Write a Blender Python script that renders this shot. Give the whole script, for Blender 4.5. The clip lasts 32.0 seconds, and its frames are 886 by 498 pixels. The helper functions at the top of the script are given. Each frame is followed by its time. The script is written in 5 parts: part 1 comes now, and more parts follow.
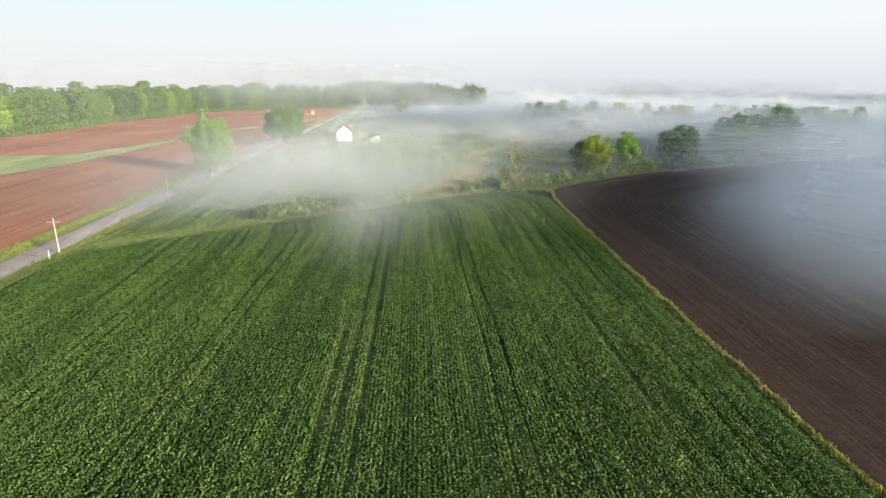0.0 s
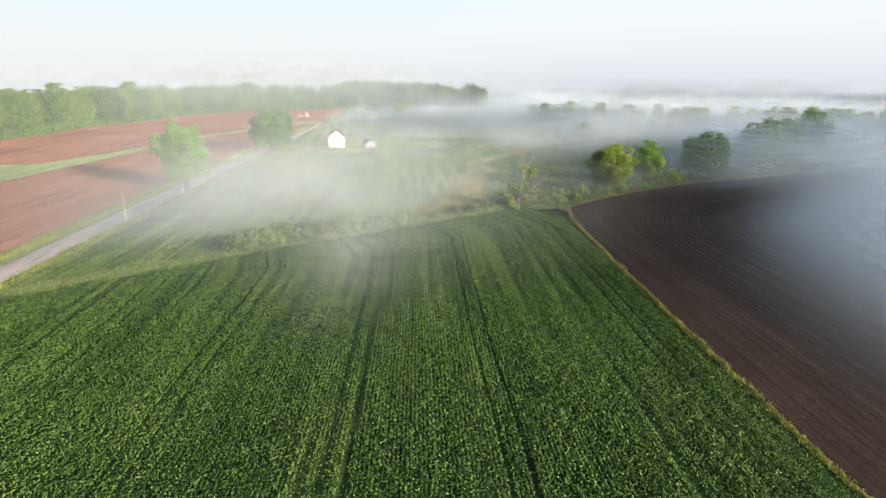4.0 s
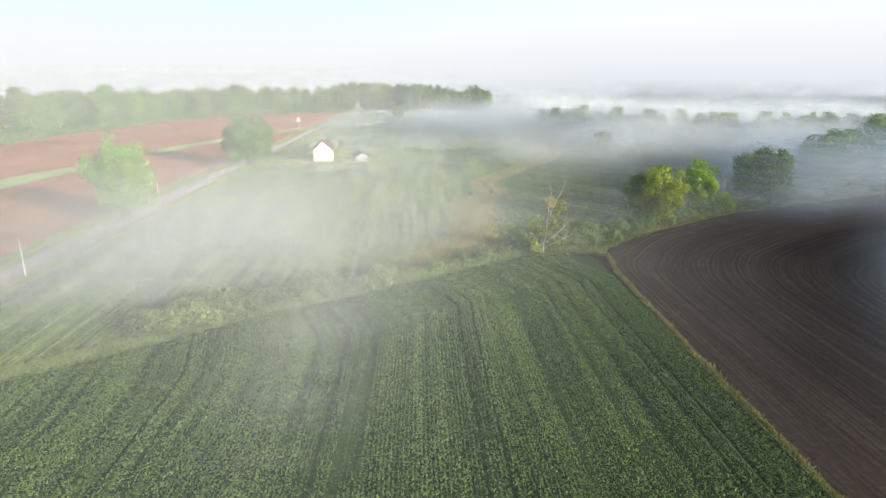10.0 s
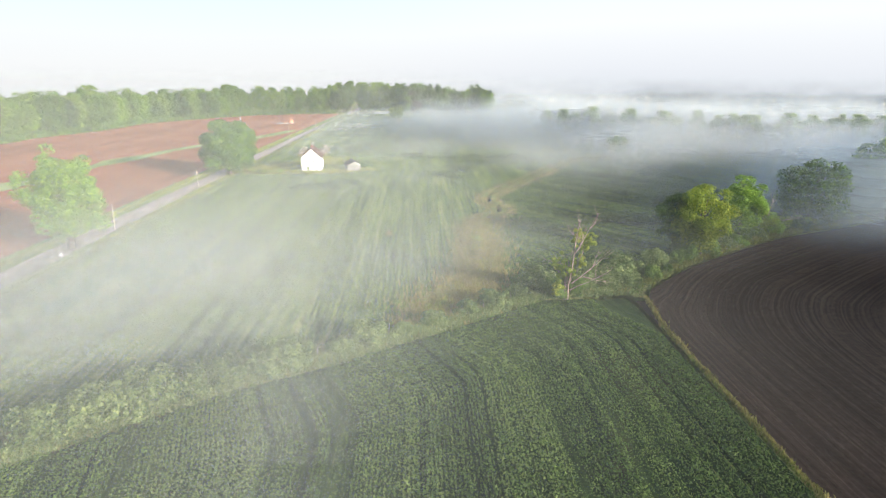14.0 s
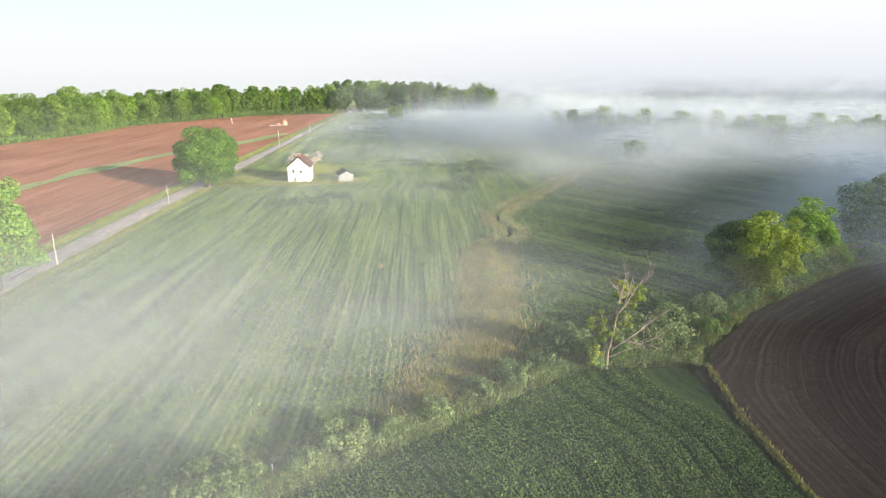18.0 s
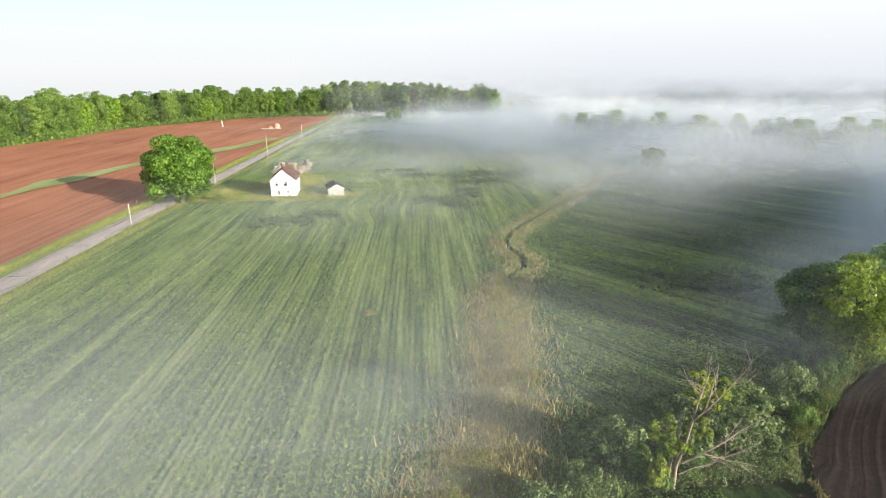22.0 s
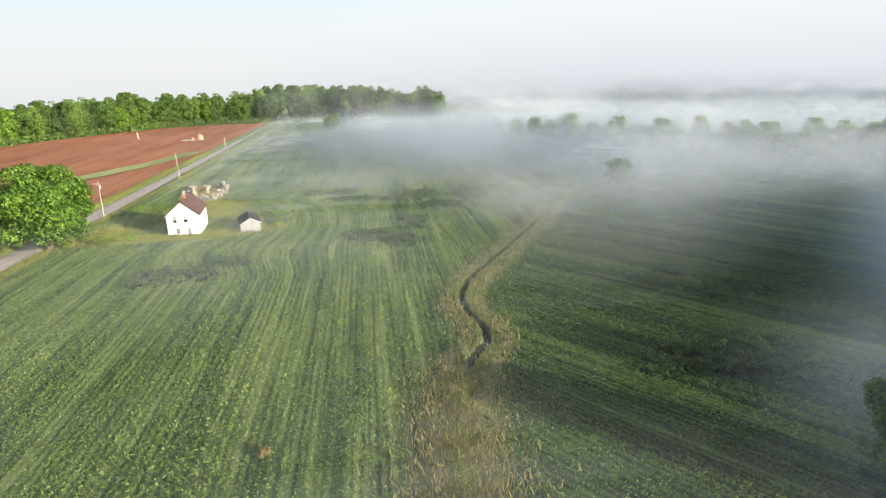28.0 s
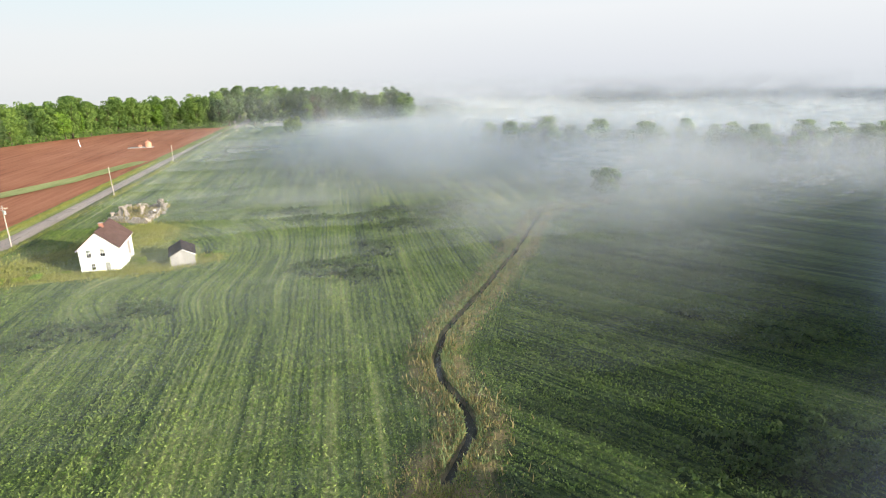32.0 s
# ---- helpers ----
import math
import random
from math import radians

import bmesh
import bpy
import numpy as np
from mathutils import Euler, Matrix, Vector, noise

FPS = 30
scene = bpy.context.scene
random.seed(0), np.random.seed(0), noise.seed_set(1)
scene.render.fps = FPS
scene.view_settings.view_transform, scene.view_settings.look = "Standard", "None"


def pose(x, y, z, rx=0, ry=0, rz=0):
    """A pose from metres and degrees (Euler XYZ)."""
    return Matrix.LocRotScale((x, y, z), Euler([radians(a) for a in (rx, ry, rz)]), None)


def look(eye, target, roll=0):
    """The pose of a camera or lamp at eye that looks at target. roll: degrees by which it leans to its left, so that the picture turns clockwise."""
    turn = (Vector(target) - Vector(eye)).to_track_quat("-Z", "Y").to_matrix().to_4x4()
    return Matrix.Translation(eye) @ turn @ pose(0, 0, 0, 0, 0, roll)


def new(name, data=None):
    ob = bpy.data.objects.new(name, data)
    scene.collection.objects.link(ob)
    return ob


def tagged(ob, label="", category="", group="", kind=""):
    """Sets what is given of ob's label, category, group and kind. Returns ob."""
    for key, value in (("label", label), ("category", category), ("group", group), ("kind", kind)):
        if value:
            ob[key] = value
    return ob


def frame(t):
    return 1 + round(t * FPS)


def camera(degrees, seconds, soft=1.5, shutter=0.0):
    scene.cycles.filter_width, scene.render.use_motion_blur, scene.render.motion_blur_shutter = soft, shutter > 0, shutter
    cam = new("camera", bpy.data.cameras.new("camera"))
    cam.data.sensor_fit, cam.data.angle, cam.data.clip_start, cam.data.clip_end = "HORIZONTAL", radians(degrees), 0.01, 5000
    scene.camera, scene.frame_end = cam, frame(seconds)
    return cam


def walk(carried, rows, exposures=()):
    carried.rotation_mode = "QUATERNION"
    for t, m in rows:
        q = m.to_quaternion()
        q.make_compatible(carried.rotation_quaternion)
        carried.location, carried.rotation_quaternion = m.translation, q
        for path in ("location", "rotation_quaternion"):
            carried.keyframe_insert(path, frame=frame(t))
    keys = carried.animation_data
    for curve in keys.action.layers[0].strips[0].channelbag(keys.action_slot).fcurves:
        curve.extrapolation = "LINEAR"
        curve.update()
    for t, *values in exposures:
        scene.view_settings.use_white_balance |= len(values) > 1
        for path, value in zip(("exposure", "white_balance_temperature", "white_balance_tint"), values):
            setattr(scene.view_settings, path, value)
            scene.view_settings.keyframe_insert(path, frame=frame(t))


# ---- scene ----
cam = camera(73.7, 32.0, soft=1.0)
METRES, EYE, TILT, LEAN, TURN = 165.0, 29.3, 0.0, 0.0, -2.5
ROWS = [
    (0.0, 0.0, 0.0, 0.0, 0.1, -16.12, -0.35),
    (0.5, -0.0002, 0.016, 0.0008, 0.09, -16.16, -0.3),
    (1.0, -0.0004, 0.032, 0.0015, 0.09, -16.18, -0.29),
    (1.5, -0.0007, 0.048, 0.0021, 0.08, -16.19, -0.29),
    (2.0, -0.0009, 0.0639, 0.0027, 0.07, -16.21, -0.28),
    (2.5, -0.0013, 0.0798, 0.0033, 0.06, -16.21, -0.29),
    (3.0, -0.0016, 0.0959, 0.004, 0.05, -16.22, -0.28),
    (3.5, -0.0019, 0.1121, 0.0046, 0.04, -16.22, -0.29),
    (5.5, -0.002, 0.1784, 0.0054, 0.14, -16.12, -0.22),
    (6.0, -0.0022, 0.1954, 0.006, 0.12, -16.14, -0.18),
    (6.5, -0.0026, 0.2123, 0.0065, 0.12, -16.11, -0.21),
    (7.0, -0.0029, 0.2292, 0.0071, 0.11, -16.11, -0.2),
    (7.5, -0.0032, 0.2462, 0.0076, 0.1, -16.1, -0.18),
    (8.0, -0.0033, 0.2628, 0.0082, 0.1, -16.09, -0.17),
    (8.5, -0.0032, 0.2796, 0.0089, 0.11, -16.11, -0.14),
    (9.0, -0.0032, 0.2961, 0.0094, 0.12, -16.12, -0.12),
    (9.5, -0.0033, 0.3124, 0.0098, 0.12, -16.12, -0.13),
    (10.0, -0.0032, 0.3286, 0.0106, 0.14, -16.14, -0.12),
    (10.5, -0.0033, 0.3448, 0.0109, 0.14, -16.13, -0.11),
    (11.0, -0.0035, 0.361, 0.0114, 0.13, -16.16, -0.12),
    (11.5, -0.0037, 0.377, 0.012, 0.13, -16.19, -0.12),
    (12.0, -0.0039, 0.3929, 0.0127, 0.13, -16.22, -0.11),
    (12.5, -0.004, 0.4092, 0.0129, 0.14, -16.21, -0.11),
    (13.0, -0.0043, 0.4252, 0.0134, 0.13, -16.23, -0.12),
    (13.5, -0.0045, 0.4409, 0.0139, 0.14, -16.24, -0.13),
    (15.5, -0.0039, 0.5043, 0.0186, 0.24, -16.5, 0.25),
    (16.0, -0.0041, 0.52, 0.0189, 0.24, -16.52, 0.26),
    (16.5, -0.0044, 0.5357, 0.0192, 0.23, -16.52, 0.28),
    (17.0, -0.0048, 0.5514, 0.0195, 0.22, -16.51, 0.23),
    (17.5, -0.005, 0.567, 0.0203, 0.23, -16.56, 0.28),
    (18.0, -0.0053, 0.5824, 0.0207, 0.24, -16.57, 0.25),
    (18.5, -0.0056, 0.5977, 0.0208, 0.24, -16.55, 0.24),
    (19.0, -0.0056, 0.6129, 0.0213, 0.27, -16.56, 0.27),
    (19.5, -0.0061, 0.6282, 0.0216, 0.26, -16.58, 0.24),
    (20.0, -0.0062, 0.6432, 0.022, 0.28, -16.58, 0.25),
    (20.5, -0.0063, 0.6583, 0.022, 0.31, -16.55, 0.24),
    (21.0, -0.0068, 0.6734, 0.0227, 0.31, -16.6, 0.24),
    (21.5, -0.007, 0.6883, 0.0227, 0.32, -16.55, 0.24),
    (22.0, -0.007, 0.7033, 0.0233, 0.27, -16.58, 0.29),
    (22.5, -0.007, 0.7181, 0.0237, -0.26, -16.59, 0.35),
    (23.0, -0.007, 0.7329, 0.0238, -0.8, -16.57, 0.4),
    (23.5, -0.0068, 0.7477, 0.0241, -0.81, -16.57, 0.44),
    (24.0, -0.0067, 0.7624, 0.0245, -0.81, -16.57, 0.45),
    (24.5, -0.0065, 0.777, 0.0248, -0.87, -16.56, 0.46),
    (25.0, -0.0061, 0.7907, 0.0251, -1.33, -16.57, 0.52),
    (25.5, -0.0055, 0.8051, 0.0255, -2.13, -16.59, 0.61),
    (27.5, 0.0058, 0.8604, 0.0312, -4.45, -16.66, 1.02),
    (28.0, 0.007, 0.8756, 0.0317, -4.93, -16.66, 1.02),
    (28.5, 0.0084, 0.8909, 0.0321, -5.43, -16.67, 1.06),
    (29.0, 0.0099, 0.9061, 0.0325, -5.9, -16.69, 1.09),
    (29.5, 0.0114, 0.9214, 0.033, -6.15, -16.71, 1.11),
    (30.0, 0.013, 0.9369, 0.0333, -6.25, -16.72, 1.12),
    (30.5, 0.0148, 0.9522, 0.0337, -6.44, -16.73, 1.15),
    (31.0, 0.0167, 0.9674, 0.034, -6.82, -16.75, 1.19),
    (31.5, 0.0187, 0.9824, 0.0344, -7.3, -16.76, 1.23),
    (32.0, 0.0208, 0.997, 0.0347, -7.85, -16.77, 1.28),
]
walk(cam, [(t, pose(0, 0, EYE, TILT, LEAN, TURN) @ pose(METRES * x, METRES * y, METRES * z, 90 + pitch, roll, yaw)) for t, x, y, z, yaw, pitch, roll in ROWS],
     exposures=[(0.0, 1.05), (13.0, 1.15), (20.0, 1.16), (25.0, 1.1), (32.0, 1.0)])

# ---- light: low morning sun behind the right shoulder, hazy sky ----
SUN_AZ = (0.77, -0.64)          # towards the sun, on the ground
SUN_EL = radians(14.5)
world = bpy.data.worlds.new("sky")
scene.world = world
world.use_nodes = True
wn = world.node_tree.nodes
sky = wn.new("ShaderNodeTexSky")
sky.sky_type = "NISHITA"
sky.sun_disc = False
sky.sun_elevation = SUN_EL
sky.sun_rotation = math.atan2(SUN_AZ[0], SUN_AZ[1])
sky.air_density, sky.dust_density, sky.ozone_density = 1.0, 2.5, 1.5
wn["Background"].inputs["Strength"].default_value = 0.12
world.node_tree.links.new(sky.outputs[0], wn["Background"].inputs["Color"])
sun = new("sun", bpy.data.lights.new("sun", "SUN"))
sun.data.energy, sun.data.angle, sun.data.color = 5.0, radians(0.8), (1.0, 0.94, 0.83)
sun.matrix_world = look((SUN_AZ[0] * 300, SUN_AZ[1] * 300, 300 * math.tan(SUN_EL)), (0, 0, 0))
scene.cycles.transparent_max_bounces = 112


# ---- materials ----
def material(name, rough=0.9, spec=0.2, metal=0.0):
    m = bpy.data.materials.new(name)
    m.use_nodes = True
    b = m.node_tree.nodes["Principled BSDF"]
    b.inputs["Roughness"].default_value = rough
    b.inputs["Specular IOR Level"].default_value = spec
    b.inputs["Metallic"].default_value = metal
    return m, m.node_tree, b


def coords(nt, sx=1.0, sy=1.0, sz=1.0, kind="Object"):
    c = nt.nodes.new("ShaderNodeTexCoord")
    mp = nt.nodes.new("ShaderNodeMapping")
    mp.inputs["Scale"].default_value = (sx, sy, sz)
    nt.links.new(c.outputs[kind], mp.inputs["Vector"])
    return mp.outputs[0]


def attr(nt, name):
    a = nt.nodes.new("ShaderNodeAttribute")
    a.attribute_name = name
    return a


def fuzz(nt, vec, scale, detail=4.0, rough=0.55):
    n = nt.nodes.new("ShaderNodeTexNoise")
    n.inputs["Scale"].default_value = scale
    n.inputs["Detail"].default_value = detail
    n.inputs["Roughness"].default_value = rough
    nt.links.new(vec, n.inputs["Vector"])
    return n.outputs["Fac"]


def ramp(nt, fac, *stops):
    r = nt.nodes.new("ShaderNodeValToRGB")
    e = r.color_ramp.elements
    while len(e) < len(stops):
        e.new(0.5)
    for el, (p, c) in zip(e, stops):
        el.position = p
        el.color = (*c, 1.0) if len(c) == 3 else c
    nt.links.new(fac, r.inputs[0])
    return r.outputs[0]


def mixc(nt, fac, a, b, how="MIX"):
    m = nt.nodes.new("ShaderNodeMixRGB")
    m.blend_type = how
    for sock, v in zip(m.inputs, (fac, a, b)):
        if isinstance(v, (int, float)):
            sock.default_value = v
        elif isinstance(v, tuple):
            sock.default_value = (*v, 1.0)
        else:
            nt.links.new(v, sock)
    return m.outputs[0]


def calc(nt, op, a, b=0.0):
    m = nt.nodes.new("ShaderNodeMath")
    m.operation = op
    for sock, v in zip(m.inputs, (a, b)):
        if isinstance(v, (int, float)):
            sock.default_value = v
        else:
            nt.links.new(v, sock)
    return m.outputs[0]


def bump(nt, bsdf, height, strength=0.5, distance=0.1):
    b = nt.nodes.new("ShaderNodeBump")
    b.inputs["Strength"].default_value = strength
    b.inputs["Distance"].default_value = distance
    nt.links.new(height, b.inputs["Height"])
    nt.links.new(b.outputs[0], bsdf.inputs["Normal"])


def rows_vec(nt, across, along):
    """A vector from the mesh's own across-row and along-row coordinates."""
    c = nt.nodes.new("ShaderNodeCombineXYZ")
    nt.links.new(calc(nt, "MULTIPLY", attr(nt, "row").outputs["Fac"], across), c.inputs[0])
    nt.links.new(calc(nt, "MULTIPLY", attr(nt, "run").outputs["Fac"], along), c.inputs[1])
    return c.outputs[0]


def crop_material(name, dark, mid, light, tan, streak=0.5, drill=0.0, period=0.85):
    """Green crop in drilled rows: streaks along the rows, patches, and dry weeds where the mesh says so."""
    m, nt, b = material(name, 0.85, 0.15)
    o = coords(nt)
    fine = fuzz(nt, o, 2.2, 6, 0.7)
    patch = fuzz(nt, o, 0.035, 3)
    streaks = fuzz(nt, rows_vec(nt, 0.9, 0.03), 1.0, 5, 0.65)
    wide = fuzz(nt, rows_vec(nt, 0.16, 0.012), 1.0, 3)
    f = calc(nt, "ADD", calc(nt, "MULTIPLY", streaks, streak), calc(nt, "MULTIPLY", fine, 0.5))
    f = calc(nt, "ADD", f, calc(nt, "MULTIPLY", wide, 0.55))
    f = calc(nt, "ADD", f, calc(nt, "MULTIPLY", patch, 0.25))
    f = calc(nt, "SUBTRACT", f, (streak + 0.5 + 0.8) / 2 - 0.5)
    if drill:
        line = calc(nt, "ADD", calc(nt, "MULTIPLY", attr(nt, "row").outputs["Fac"], 2 * math.pi / period), calc(nt, "MULTIPLY", wide, 16.0))
        f = calc(nt, "ADD", f, calc(nt, "MULTIPLY", calc(nt, "SINE", line), drill))
    # Darker where lodged; east of the stream this puts shade into the colour.
    f = calc(nt, "SUBTRACT", f, calc(nt, "MULTIPLY", attr(nt, "lodged_and_shade").outputs["Fac"], 0.20))
    green = ramp(nt, f, (0.32, dark), (0.5, mid), (0.68, light))
    dry = calc(nt, "MULTIPLY", attr(nt, "dry").outputs["Fac"], ramp(nt, fuzz(nt, o, 0.6, 5, 0.7), (0.35, (0, 0, 0)), (0.6, (1, 1, 1))))
    col = mixc(nt, dry, green, tan)
    nt.links.new(col, b.inputs["Base Color"])
    bump(nt, b, fuzz(nt, o, 3.5, 6, 0.75), 0.9, 0.25)
    return m


def soil_material(name, dark, mid, light, across=1.3):
    m, nt, b = material(name, 0.95, 0.1)
    o = coords(nt)
    lines = fuzz(nt, rows_vec(nt, across, 0.02), 1.0, 5, 0.7)
    wide = fuzz(nt, rows_vec(nt, 0.12, 0.008), 1.0, 3)
    clod = fuzz(nt, o, 1.4, 7, 0.75)
    patch = fuzz(nt, o, 0.022, 4)
    f = calc(nt, "ADD", calc(nt, "MULTIPLY", lines, 0.55), calc(nt, "MULTIPLY", clod, 0.35))
    f = calc(nt, "ADD", f, calc(nt, "MULTIPLY", patch, 0.3))
    f = calc(nt, "ADD", f, calc(nt, "MULTIPLY", wide, 0.3))
    f = calc(nt, "SUBTRACT", f, 0.25)
    col = ramp(nt, f, (0.33, dark), (0.5, mid), (0.7, light))
    straw = ramp(nt, fuzz(nt, rows_vec(nt, 2.2, 0.35), 1.0, 6, 0.8), (0.66, (0, 0, 0)), (0.74, (1, 1, 1)))
    col = mixc(nt, calc(nt, "MULTIPLY", straw, 0.35), col, tuple(min(1, 1.9 * v) for v in light))
    nt.links.new(col, b.inputs["Base Color"])
    bump(nt, b, calc(nt, "ADD", lines, clod), 1.0, 0.18)
    return m


def leaf_material(name, dark, mid, light, through_light=0.35, rows=False):
    m, nt, b = material(name, 0.6, 0.25)
    g = nt.nodes.new("ShaderNodeNewGeometry")
    info = nt.nodes.new("ShaderNodeObjectInfo")
    big = fuzz(nt, coords(nt), 0.35, 3)
    f = calc(nt, "ADD", calc(nt, "MULTIPLY", g.outputs["Random Per Island"], 0.5 if rows else 0.6), calc(nt, "MULTIPLY", big, 0.5))
    if rows:
        f = calc(nt, "ADD", f, 0.02)
    f = calc(nt, "ADD", f, calc(nt, "MULTIPLY", calc(nt, "SUBTRACT", info.outputs["Random"], 0.5), 0.35))
    if rows:
        st = calc(nt, "ADD", calc(nt, "MULTIPLY", fuzz(nt, rows_vec(nt, 0.9, 0.03), 1.0, 5, 0.65), 1.1), fuzz(nt, rows_vec(nt, 0.16, 0.012), 1.0, 3))
        f = calc(nt, "ADD", f, calc(nt, "SUBTRACT", st, 1.05))
        # Same darkening for leaves: lodged patches, plus painted shade east of the stream.
        f = calc(nt, "SUBTRACT", f, calc(nt, "MULTIPLY", attr(nt, "lodged_and_shade").outputs["Fac"], 0.4))
    col = ramp(nt, f, (0.2, dark), (0.55, mid), (0.95, light))
    nt.links.new(col, b.inputs["Base Color"])
    tr = nt.nodes.new("ShaderNodeBsdfTranslucent")
    nt.links.new(mixc(nt, 0.5, col, (0.25, 0.4, 0.04)), tr.inputs["Color"])
    mx = nt.nodes.new("ShaderNodeMixShader")
    mx.inputs[0].default_value = through_light
    out = nt.nodes["Material Output"]
    nt.links.new(b.outputs[0], mx.inputs[1])
    nt.links.new(tr.outputs[0], mx.inputs[2])
    nt.links.new(mx.outputs[0], out.inputs["Surface"])
    return m


def plain_material(name, c0, c1, scale, rough=0.8, spec=0.3, metal=0.0, stretch=(1, 1, 1), bumps=0.3, bump_d=0.02):
    """Two tones mottled at two sizes, with fine relief."""
    m, nt, b = material(name, rough, spec, metal)
    o = coords(nt, *stretch)
    f = calc(nt, "ADD", calc(nt, "MULTIPLY", fuzz(nt, o, scale, 6, 0.7), 0.6), calc(nt, "MULTIPLY", fuzz(nt, o, scale * 0.15, 3), 0.4))
    nt.links.new(ramp(nt, f, (0.38, c0), (0.62, c1)), b.inputs["Base Color"])
    bump(nt, b, fuzz(nt, o, scale * 2.5, 5, 0.7), bumps, bump_d)
    return m


M_CROP = crop_material("clover_rows", (0.012, 0.026, 0.006), (0.026, 0.052, 0.010), (0.050, 0.080, 0.018), (0.16, 0.10, 0.04), 0.65, 0.02, 0.76)
M_MEADOW = crop_material("dewy_hay", (0.016, 0.040, 0.009), (0.092, 0.140, 0.030), (0.245, 0.275, 0.090), (0.30, 0.22, 0.105), 0.68, 0.035)
M_GRASS = crop_material("rough_grass", (0.11, 0.14, 0.034), (0.20, 0.23, 0.062), (0.31, 0.32, 0.110), (0.2, 0.16, 0.07), 0.1)
M_STRIP = crop_material("pale_grass", (0.16, 0.19, 0.065), (0.29, 0.32, 0.125), (0.42, 0.43, 0.20), (0.2, 0.16, 0.07), 0.1)
M_RED = soil_material("red_soil", (0.205, 0.080, 0.043), (0.335, 0.142, 0.080), (0.45, 0.21, 0.128), 0.7)
M_BROWN = soil_material("brown_soil", (0.020, 0.012, 0.009), (0.046, 0.028, 0.020), (0.108, 0.070, 0.048), 2.4)
M_LEAF = leaf_material("leaf_green", (0.034, 0.078, 0.010), (0.140, 0.250, 0.028), (0.30, 0.44, 0.062), 0.33)
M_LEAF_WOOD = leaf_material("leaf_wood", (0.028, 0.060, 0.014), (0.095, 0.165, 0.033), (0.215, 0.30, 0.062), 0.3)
M_LEAF_RED = leaf_material("leaf_russet", (0.05, 0.035, 0.03), (0.10, 0.06, 0.045), (0.16, 0.10, 0.07))
M_LEAF_YELLOW = leaf_material("leaf_yellow", (0.075, 0.115, 0.014), (0.19, 0.24, 0.028), (0.34, 0.37, 0.055), 0.45)
M_LEAF_GREY = leaf_material("leaf_grey", (0.040, 0.066, 0.022), (0.120, 0.165, 0.056), (0.26, 0.31, 0.12), 0.25)
# Deep green with the far wood's shade put into it; lodged grass shares it.
M_LEAF_DEEP_SHADED = leaf_material("leaf_deep_shaded", (0.022, 0.045, 0.016), (0.055, 0.095, 0.030), (0.11, 0.155, 0.050), 0.3)
M_BLADE = leaf_material("crop_leaf", (0.012, 0.030, 0.006), (0.042, 0.088, 0.014), (0.115, 0.170, 0.036), 0.2, True)
M_HAY = leaf_material("hay_blade", (0.018, 0.048, 0.008), (0.105, 0.168, 0.026), (0.235, 0.30, 0.068), 0.3, True)
M_LONG = leaf_material("long_grass", (0.11, 0.125, 0.024), (0.235, 0.24, 0.052), (0.37, 0.34, 0.11), 0.3)
M_DRY = leaf_material("dry_weed", (0.10, 0.085, 0.025), (0.23, 0.175, 0.060), (0.38, 0.29, 0.12), 0.3)
M_BARK = plain_material("bark", (0.06, 0.045, 0.035), (0.16, 0.125, 0.10), 3.0, 0.95, 0.1, stretch=(1, 1, 0.2), bumps=0.8)
M_DEAD = plain_material("bare_bark", (0.17, 0.125, 0.095), (0.46, 0.37, 0.30), 1.2, 0.9, 0.1, stretch=(1, 1, 0.3), bumps=0.5)
M_ROAD = plain_material("worn_asphalt", (0.26, 0.215, 0.185), (0.42, 0.355, 0.31), 0.9, 0.9, 0.2, stretch=(1.0, 0.12, 1), bumps=0.3)
M_EDGE = plain_material("road_line", (0.45, 0.42, 0.38), (0.62, 0.60, 0.56), 3.0, 0.8)
M_CRACK = plain_material("tar_seal", (0.035, 0.03, 0.03), (0.06, 0.055, 0.05), 4.0, 0.7)
M_WHITE = plain_material("white_boards", (0.70, 0.69, 0.66), (0.82, 0.81, 0.79), 0.8, 0.75, 0.25, stretch=(0.4, 0.4, 2.0), bumps=0.1)
M_SHED = plain_material("grey_boards", (0.24, 0.23, 0.215), (0.40, 0.385, 0.36), 1.5, 0.9, 0.15, stretch=(4, 4, 0.3), bumps=0.4)
M_ROOF = plain_material("rusty_roof", (0.070, 0.040, 0.034), (0.135, 0.078, 0.064), 0.9, 0.75, 0.3, bumps=0.2)
M_SHEDROOF = plain_material("dark_roof", (0.035, 0.026, 0.026), (0.075, 0.058, 0.056), 1.0, 0.85, 0.2, bumps=0.2)
M_BRICK = plain_material("old_brick", (0.20, 0.08, 0.055), (0.36, 0.17, 0.12), 4.0, 0.95, 0.1, bumps=0.6)
M_DARK = plain_material("dark_room", (0.02, 0.02, 0.022), (0.04, 0.04, 0.042), 2.0, 0.9)
M_CURTAIN = plain_material("pale_board", (0.55, 0.52, 0.48), (0.70, 0.67, 0.62), 2.0, 0.9)
M_GREYBOARD = plain_material("weathered_board", (0.24, 0.22, 0.20), (0.40, 0.37, 0.34), 2.0, 0.95, 0.1, stretch=(4, 4, 0.4))
M_POLE = plain_material("pole_wood", (0.28, 0.235, 0.195), (0.48, 0.42, 0.36), 2.0, 0.9, 0.15, stretch=(3, 3, 0.2), bumps=0.4)
M_METAL = plain_material("grey_metal", (0.35, 0.36, 0.36), (0.52, 0.53, 0.53), 2.0, 0.5, 0.5, 0.6)
